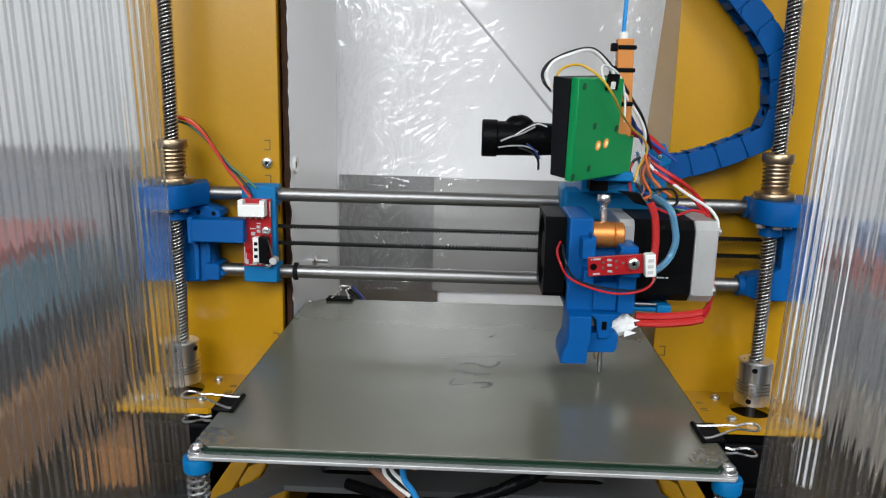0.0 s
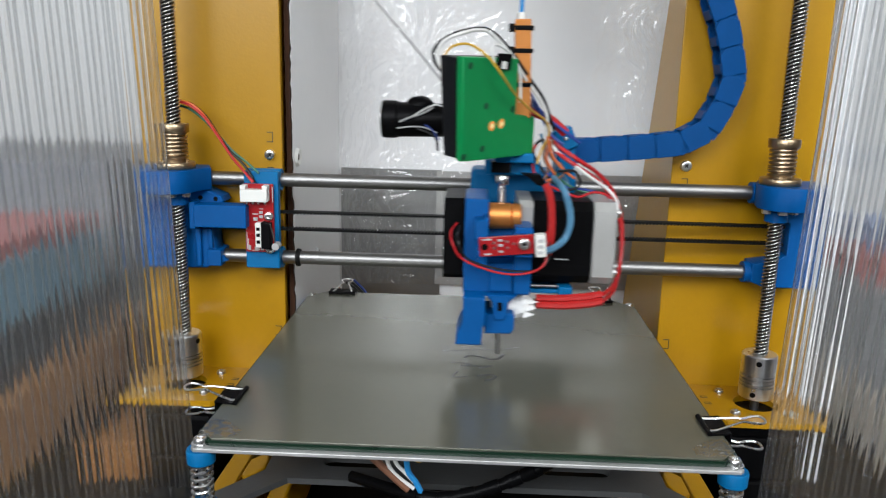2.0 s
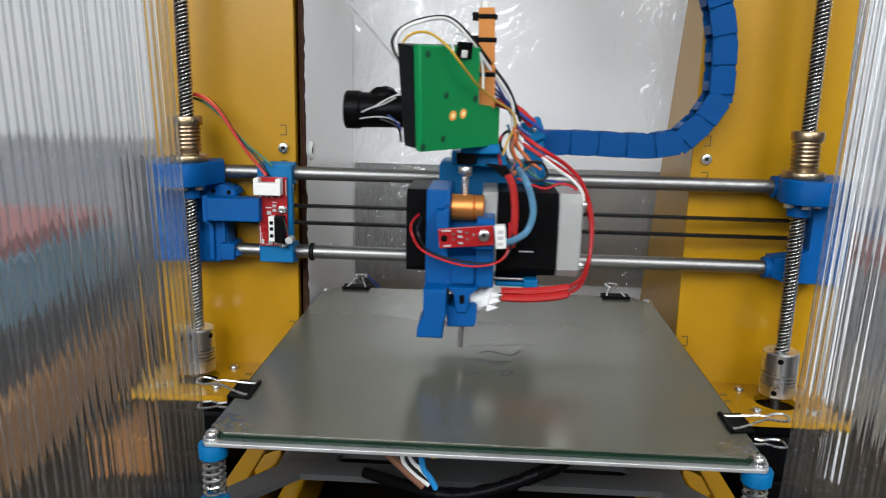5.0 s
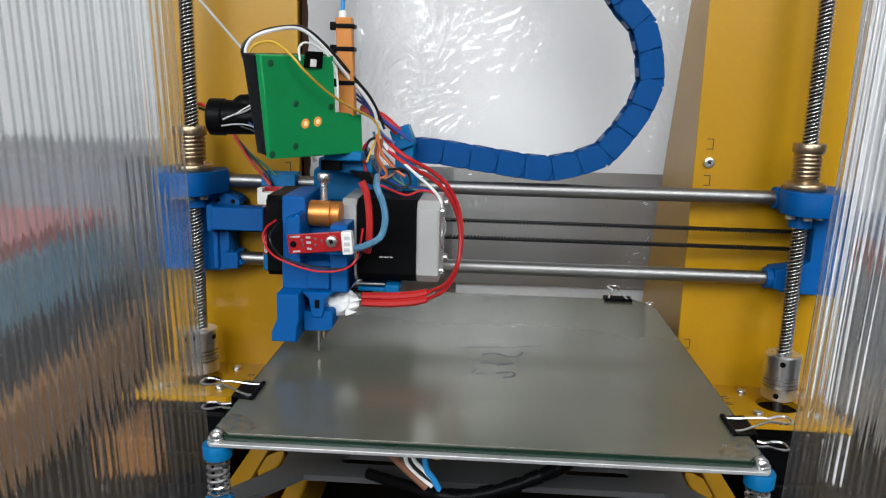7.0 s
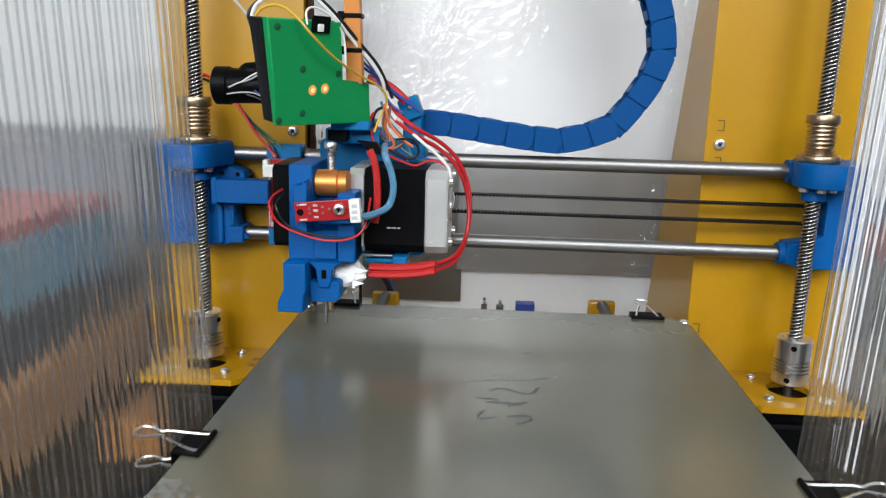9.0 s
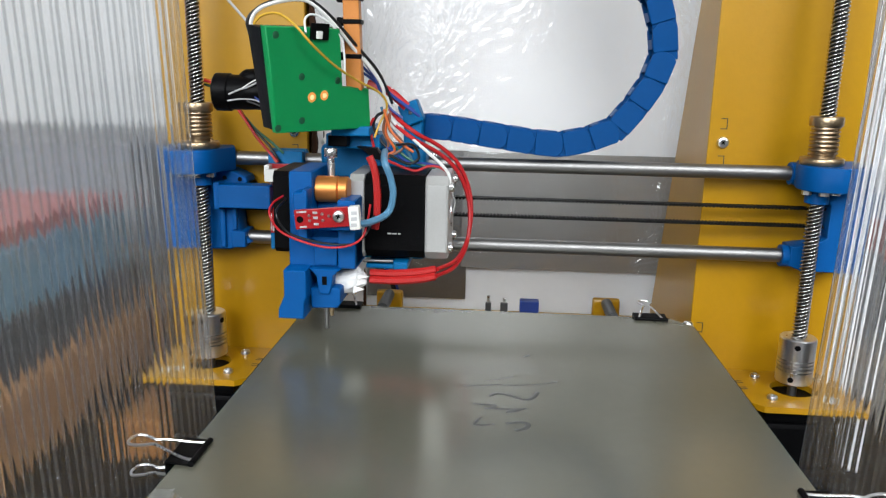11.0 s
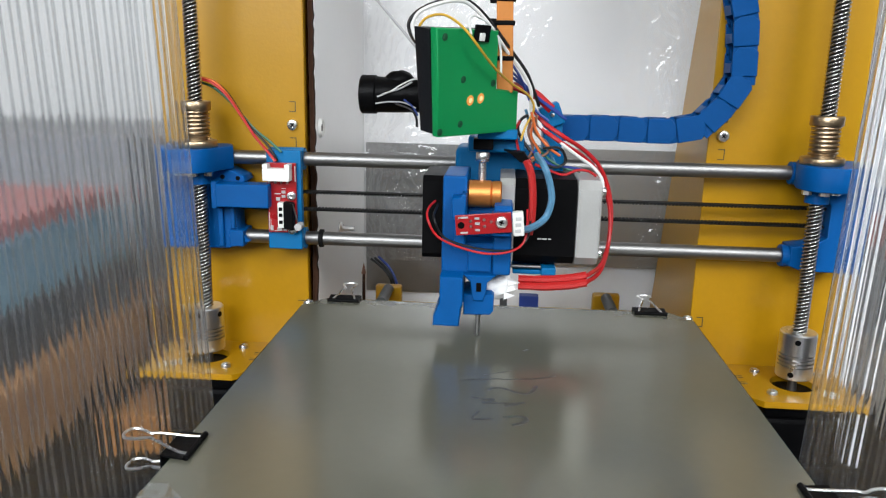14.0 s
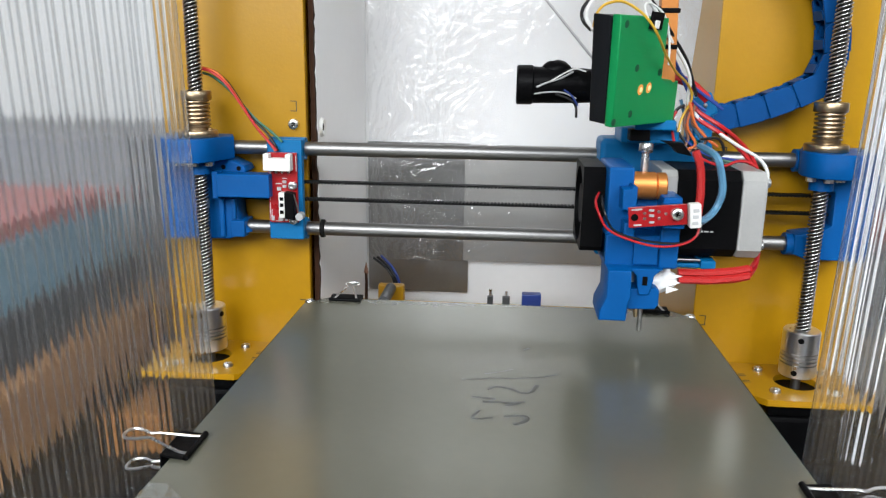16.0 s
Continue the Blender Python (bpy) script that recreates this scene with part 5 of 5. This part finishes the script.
wire("signal_wire", [(0.0024, -0.0470, 0.2278), (0.0114, -0.0470, 0.2214), (0.0204, -0.0470, 0.2146), (0.0294, -0.0470, 0.2089)], 0.0007, WIRE["blue"])
wire("power_cable", [(0.0046, -0.0450, 0.2220), (0.0115, -0.0450, 0.2201), (0.0175, -0.0450, 0.2173), (0.0251, -0.0450, 0.2107)], 0.0024, WIRE["red"], "thick red power cable")
wire("signal_wire", [(0.0089, -0.0520, 0.2051), (0.0070, -0.0520, 0.2007), (0.0078, -0.0520, 0.1948), (0.0095, -0.0520, 0.1875)], 0.0007, WIRE["red"])
wire("signal_wire", [(0.0148, -0.0500, 0.2059), (0.0135, -0.0500, 0.1992), (0.0162, -0.0500, 0.1918), (0.0140, -0.0500, 0.1858)], 0.0007, WIRE["brown"])
wire("signal_wire", [(0.0167, -0.0510, 0.2072), (0.0150, -0.0510, 0.1978), (0.0197, -0.0510, 0.1891), (0.0154, -0.0510, 0.1860)], 0.0007, WIRE["orange"])
wire("signal_wire", [(0.0133, -0.0490, 0.2079), (0.0098, -0.0490, 0.2057), (0.0082, -0.0490, 0.2004), (0.0123, -0.0490, 0.1931), (0.0185, -0.0490, 0.1858)], 0.0008, WIRE["black"])
wire("signal_wire", [(0.0175, -0.0520, 0.2082), (0.0170, -0.0520, 0.1994), (0.0224, -0.0520, 0.1951), (0.0241, -0.0520, 0.1899), (0.0155, -0.0520, 0.1846)], 0.0007, WIRE["brown"])
wire("signal_wire", [(0.0145, -0.0540, 0.2097), (0.0178, -0.0540, 0.1996), (0.0239, -0.0540, 0.1925), (0.0299, -0.0540, 0.1882)], 0.0007, WIRE["orange"])
wire("signal_wire", [(0.0118, -0.0460, 0.2105), (0.0150, -0.0460, 0.2018), (0.0212, -0.0460, 0.1945), (0.0276, -0.0460, 0.1841), (0.0263, -0.0460, 0.1796)], 0.0008, WIRE["lightblue"])
bm = bmesh.new()
prism(bm, [(0.0014, 0.1909), (0.0116, 0.1903), (0.0162, 0.1840), (0.0094, 0.1853), (0.0055, 0.1890)], -0.062, -0.054, 0.0003)
part("tape_flag", bm, TAPE, car)
bm = bmesh.new()
box(bm, 0.0205, 0.0315, -0.0370, -0.0240, 0.2010, 0.2130, 0.0012, pose(0, 0, 0, 0, -22, 0))
box(bm, 0.0220, 0.0320, -0.0340, -0.0120, 0.1890, 0.2050, 0.0010)
mount = part("chain_mount", bm, CYAN, car, "light blue chain mount")
cap_screw("screw", 0.0262, -0.0372, 0.2075, 0.0011, (0, -1, 0), mount, 0.001)

# ---- cable chain ----
PITCH = 0.0155
CH = Vector((0.0305, -0.0130, 0.1995))
chain = thing("cable_chain", CH, "blue plastic cable chain curving up from the carriage", "cable chain")


def link_mesh():
    bm = bmesh.new()
    side = [(-0.0030, -0.0066), (0.0136, -0.0066), (0.0136, 0.0060), (-0.0030, 0.0060)]
    cover = [(0.0016, -0.0069), (0.0140, -0.0069), (0.0167, -0.0038), (0.0167, 0.0026), (0.0136, 0.0063), (0.0016, 0.0063)]
    for s in (-1, 1):
        prism(bm, side, s * 0.0058, s * 0.0068, 0.0002)
        prism(bm, cover, s * 0.0068, s * 0.0080, 0.0004)
    inner = [(-0.0050, -0.0050), (0.0010, -0.0050), (0.0010, 0.0045), (-0.0050, 0.0045)]
    prism(bm, inner, -0.0058, -0.0046, 0.0002)
    prism(bm, inner, 0.0046, 0.0058, 0.0002)
    box(bm, -0.0018, 0.0125, -0.0060, 0.0060, -0.0068, -0.0056, 0.0003)
    box(bm, 0.0035, 0.0085, -0.0060, 0.0060, 0.0052, 0.0066, 0.0003)
    return bm


links = []
NL = 23
first = part("chain_link", link_mesh(), CHAIN, chain)
ORIGIN[first] = Vector((0, 0, 0))
# the link's mesh is made about its own pin
first.data.transform(Matrix.Translation(CH))
links.append(first)
for k in range(NL - 1):
    ob = new("chain_link", first.data)
    ob.parent = chain
    links.append(ob)
bm = bmesh.new()
anchor = thing("chain_anchor", (-0.034, -0.0130, 0.330), "blue bracket holding the chain's fixed end", "bracket")
box(bm, -0.052, -0.030, -0.0068, 0.0, 0.318, 0.44, 0.001)
box(bm, -0.052, -0.034, -0.0200, -0.0066, 0.318, 0.345, 0.001)
part("bracket", bm, BLUE, anchor)

# ---- things behind the bed ----
for x, z in ((-0.0808, 0.0650), (0.0816, 0.0645)):
    rh = thing("rod_holder", (x, 0.108, 0.0655), "yellow rod holder with a dark rod end on the rear plate", "rod holder", "rod holders")
    bm = bmesh.new()
    box(bm, x - 0.0100, x + 0.0100, 0.1050, 0.1118, 0.0520, 0.0685, 0.0018)
    part("holder", bm, YELLOW, rh)
    bm = bmesh.new()
    rod(bm, (x, 0.070, z + 0.001), (x, 0.1048, z + 0.001), 0.0040, 16)
    part("rod_end", bm, GREYPLATE, rh)
ic = thing("blue_clip", (0.025, 0.114, 0.0536), "small blue clip on the rear plate", "clip")
bm = bmesh.new()
box(bm, 0.0178, 0.0322, 0.1100, 0.1185, 0.0537, 0.0632, 0.0008)
part("clip", bm, WIRE["blue"], ic)
for x, w, h in ((-0.006, 0.0022, 0.0045), (0.006, 0.0028, 0.0030)):
    cn = thing("small_connector", (x, 0.114, 0.0536), "tiny grey connector on the rear plate", "connector")
    bm = bmesh.new()
    box(bm, x - w, x + w, 0.1122, 0.1158, 0.0536, 0.0600, 0.0004)
    part("housing", bm, GREYPLATE, cn)
    bm = bmesh.new()
    rod(bm, (x, 0.114, 0.0608), (x, 0.114, 0.0608 + h), 0.0011, 10)
    part("pin", bm, ZINC, cn)
bs = thing("wire_bundle", (-0.086, 0.125, 0.066), "dark wires rising behind the rear plate", "cable")
for k in range(3):
    bm = bmesh.new()
    tube(bm, [(-0.080 + 0.002 * k, 0.125, 0.060), (-0.083 + 0.002 * k, 0.125, 0.070), (-0.090 + 0.003 * k, 0.128, 0.077), (-0.099 + 0.003 * k, 0.135, 0.081 + 0.001 * k)], 0.0010, 7)
    part("wire", bm, WIRE["black"] if k < 2 else WIRE["blue"], bs)
spike = thing("screw_spike", (-0.1010, 0.113, 0.030), "rusty pointed screw standing by the white board", "screw")
bm = bmesh.new()
thread(bm, -0.1010, 0.113, 0.0655, 0.0750, 0.0013, 0.0004, 0.0012, 1, 10)
part("shank", bm, MDF, spike)
bm = bmesh.new()
rod(bm, (-0.1010, 0.113, 0.0750), (-0.1010, 0.113, 0.0835), 0.0019, 12, 0.0001)
part("tip", bm, WIRE["brown"], spike)
bm = bmesh.new()
rod(bm, (-0.1010, 0.113, 0.0), (-0.1010, 0.113, 0.0655), 0.0012, 10)
part("stem", bm, MDF, spike)

# ---- polycarbonate doors ----
def door(sx, x0, label):
    d = thing("polycarbonate_door", (sx * x0, -0.056, 0.002), label, "enclosure door", "enclosure doors")
    a = radians(15)
    ux, uy = sx * math.sin(a), -math.cos(a)
    lean = sx * 0.038
    n_r, pitch, z0, z1 = 56, 0.0045, 0.002, 0.46
    place = lambda s, o, z: Vector((sx * x0 + ux * s + o * (-sx * math.cos(a)) + lean * (z - 0.28), -0.056 + uy * s - o * math.sin(a), z))
    bm = bmesh.new()
    cols = []
    grain = random.Random(11 if sx < 0 else 12)
    height = [grain.uniform(0.00004, 0.00024) for k in range(n_r + 1)]
    for i in range(n_r * 16 + 1):
        s = pitch * i / 16
        w = height[i // 16] * abs(math.sin(math.pi * i / 16)) + 0.00007 * noise.noise(Vector((s * 700, 2, sx))) + 0.00022 * noise.noise(Vector((s * 130, 5, sx)))
        cols.append([bm.verts.new(place(s, o, z)) for o, z in ((0.0008 + w, z0), (0.0008 + w, z1), (0.0, z1), (0.0, z0))])
    for p, q in zip(cols, cols[1:]):
        for k in range(4):
            bm.faces.new((p[k], p[(k + 1) % 4], q[(k + 1) % 4], q[k]))
    bm.faces.new(cols[0])
    bm.faces.new(cols[-1][::-1])
    skin = part("clear_skin", bm, POLY, d)
    skin.visible_shadow = False
    rib = None
    for i in range(n_r + 1):
        if rib is None:
            bm = bmesh.new()
            v = [bm.verts.new(place(s, o, z)) for z in (z0, z1) for s, o in ((-0.0002, -0.0001), (0.0002, -0.0001), (0.0002, -0.0016), (-0.0002, -0.0016))]
            for f in ((0, 1, 5, 4), (1, 2, 6, 5), (2, 3, 7, 6), (3, 0, 4, 7), (0, 3, 2, 1), (4, 5, 6, 7)):
                bm.faces.new([v[k] for k in f])
            rib = part("rib", bm, POLY_RIB, d)
        else:
            ob = new("rib", rib.data)
            ob.parent = d
            at = pitch * (i + grain.uniform(-0.22, 0.22))
            ob.location = (ux * at, uy * at, 0)
            ob.visible_shadow = False
    rib.visible_shadow = False
    return d


door(-1, 0.1660, "clear ribbed polycarbonate enclosure door, half open")
door(1, 0.1768, "clear ribbed polycarbonate enclosure door, half open")

# ---- boxes added on the table beyond the doors, for the colours blurred in them ----
def carton(name, x0, x1, y0, y1, z0, z1, colour, label):
    ob = thing(name, ((x0 + x1) / 2, (y0 + y1) / 2, z0), label, "box")
    m = material(name + "_card", colour, 0.6, stain=0.15, stain_scale=14, grain=0.06, bump=0.1)
    bm = bmesh.new()
    box(bm, x0, x1, y0, y1, z0, z1 - 0.006, 0.002)
    part("body", bm, m, ob)
    bm = bmesh.new()
    box(bm, x0 - 0.0015, x1 + 0.0015, y0 - 0.0015, y1 + 0.0015, z1 - 0.0058, z1, 0.0015)
    part("lid", bm, m, ob)
    return ob


carton("cardboard_box", -0.52, -0.27, -0.10, 0.16, 0.0, 0.050, (0.32, 0.17, 0.075), "brown cardboard box on the table")
carton("orange_box", -0.223, -0.187, -0.041, 0.009, 0.0, 0.026, (0.20, 0.080, 0.014), "small orange box on the table beside the printer")
carton("dark_box", -0.50, -0.28, -0.08, 0.12, 0.050, 0.085, (0.05, 0.052, 0.055), "dark grey box on the cardboard box")
carton("teal_box", -0.49, -0.285, -0.09, 0.10, 0.085, 0.125, (0.14, 0.24, 0.30), "dull teal box on the stack")
carton("red_box", -0.47, -0.29, -0.07, 0.10, 0.125, 0.137, (0.36, 0.14, 0.13), "flat red box on the stack")
carton("cardboard_box", 0.27, 0.50, -0.08, 0.16, 0.0, 0.040, (0.48, 0.42, 0.35), "brown cardboard box on the table")
carton("grey_box", 0.275, 0.48, -0.06, 0.14, 0.040, 0.110, (0.32, 0.32, 0.32), "grey box on the cardboard box")
carton("red_box", 0.28, 0.46, -0.05, 0.12, 0.110, 0.132, (0.50, 0.20, 0.18), "flat red box on the stack")
carton("blue_box", 0.285, 0.45, -0.04, 0.12, 0.132, 0.150, (0.24, 0.30, 0.46), "flat blue box on the stack")

# Added grey block that darkens what shows through the left door.
carton("backing_box", -0.74, -0.30, 0.20, 0.40, 0.0, 0.165, (0.24, 0.24, 0.25), "large grey box added to darken the view through the left door")

# ---- motion ----
# seconds, shift of the carriage along x
CARX = [(0, 0.0763), (1.5, 0.0763), (1.6, 0.0725), (1.7, 0.0635), (1.8, 0.0510), (1.9, 0.0360), (2, 0.0232), (2.1, 0.0135), (2.2, 0.0045), (2.3, 0.0005), (2.5, 0.0003), (4.9, 0.0003), (5, -0.0030), (5.1, -0.0120), (5.2, -0.0245), (5.35, -0.0450), (5.5, -0.0630), (5.6, -0.0715), (5.75, -0.0755), (11.7, -0.0752), (11.8, -0.0720), (11.9, -0.0610), (12, -0.0470), (12.1, -0.0340), (12.2, -0.0205), (12.3, -0.0095), (12.4, -0.0030), (12.5, -0.0008), (12.7, 0.0002), (15.1, 0.0003), (15.2, 0.0040), (15.3, 0.0125), (15.4, 0.0235), (15.5, 0.0383), (15.6, 0.0515), (15.7, 0.0615), (15.8, 0.0690), (15.9, 0.0745), (16, 0.0769)]
# seconds, lift of the axis
LIFT = [(0, 0.0000), (0.5, -0.0020), (1, 0.0020), (1.5, 0.0040), (2, 0.0040), (2.5, 0.0040), (3, -0.0015), (3.5, 0.0000), (4, -0.0015), (4.4, -0.0010), (4.9, 0.0040), (5.8, 0.0040), (6.2, -0.0010), (6.5, -0.0020), (7, -0.0005), (7.5, -0.0010), (8, 0.0025), (8.5, 0.0040), (9, 0.0045), (9.4, 0.0045), (9.9, -0.0010), (10.7, -0.0010), (11.2, 0.0040), (11.5, 0.0040), (12, 0.0045), (12.5, 0.0040), (13, 0.0010), (13.5, 0.0000), (14, -0.0010), (14.5, 0.0010), (15, 0.0045), (15.5, 0.0045), (16, 0.0045)]
# seconds, shift of the bed along y
BEDY = [(0, 0), (8.3, 0), (8.4, -0.0035), (8.5, -0.013), (8.6, -0.025), (8.7, -0.039), (8.8, -0.053), (8.9, -0.063), (9.0, -0.069), (9.15, -0.072), (16, -0.072)]
# link angles for three places of the carriage
BENDS = [
    (-0.0755, (-4, -8, -8, -8, -4, 12, 22, 51, 58, 71, 97, 108, 134, 124, 120, 120, 124, 132, 144, 160, 180, 204, 232)),
    (0.0, (2, 0, -2, 0, 11, 47, 60, 92, 94, 104, 109, 114, 120, 127, 135, 144, 153, 164, 175, 187, 199, 213, 227)),
    (0.0763, (8, 17, 22, 26, 70, 95, 102, 124, 133, 132, 132, 134, 136, 140, 146, 153, 161, 170, 181, 192, 206, 220, 236)),
]


def along(keys, t):
    return float(np.interp(t, [k[0] for k in keys], [k[1] for k in keys]))


def bend(x, k):
    return float(np.interp(x, [b[0] for b in BENDS], [b[1][k] for b in BENDS]))


def motions():
    times = sorted({t for t, _ in CARX} | {t for t, _ in LIFT})
    shift = lambda base, x, y, z: pose(base[0] + x, base[1] + y, base[2] + z)
    walk(car, [(t, shift(CAR, along(CARX, t), 0, along(LIFT, t))) for t in times])
    walk(chain, [(t, shift(CH, along(CARX, t), 0, along(LIFT, t))) for t in times])
    walk(axis_thing, [(t, shift(AX, 0, 0, z)) for t, z in LIFT])
    walk(bed, [(t, shift(BED, 0, y, 0)) for t, y in BEDY])
    for ob, base, turn in CLIPS:
        walk(ob, [(t, pose(base.x, base.y + y, base.z, 0, 0, turn)) for t, y in BEDY])
    spots = {}
    steps = [t for t, _ in CARX]
    for t in steps:
        p = Vector((0, 0, 0))
        for k in range(NL):
            a = bend(along(CARX, t), k)
            spots.setdefault(k, []).append((t, pose(p.x, 0, p.z, 0, -a, 0)))
            p = p + PITCH * Vector((math.cos(radians(a)), 0, math.sin(radians(a))))
    for k, ob in enumerate(links):
        walk(ob, spots[k])


motions()
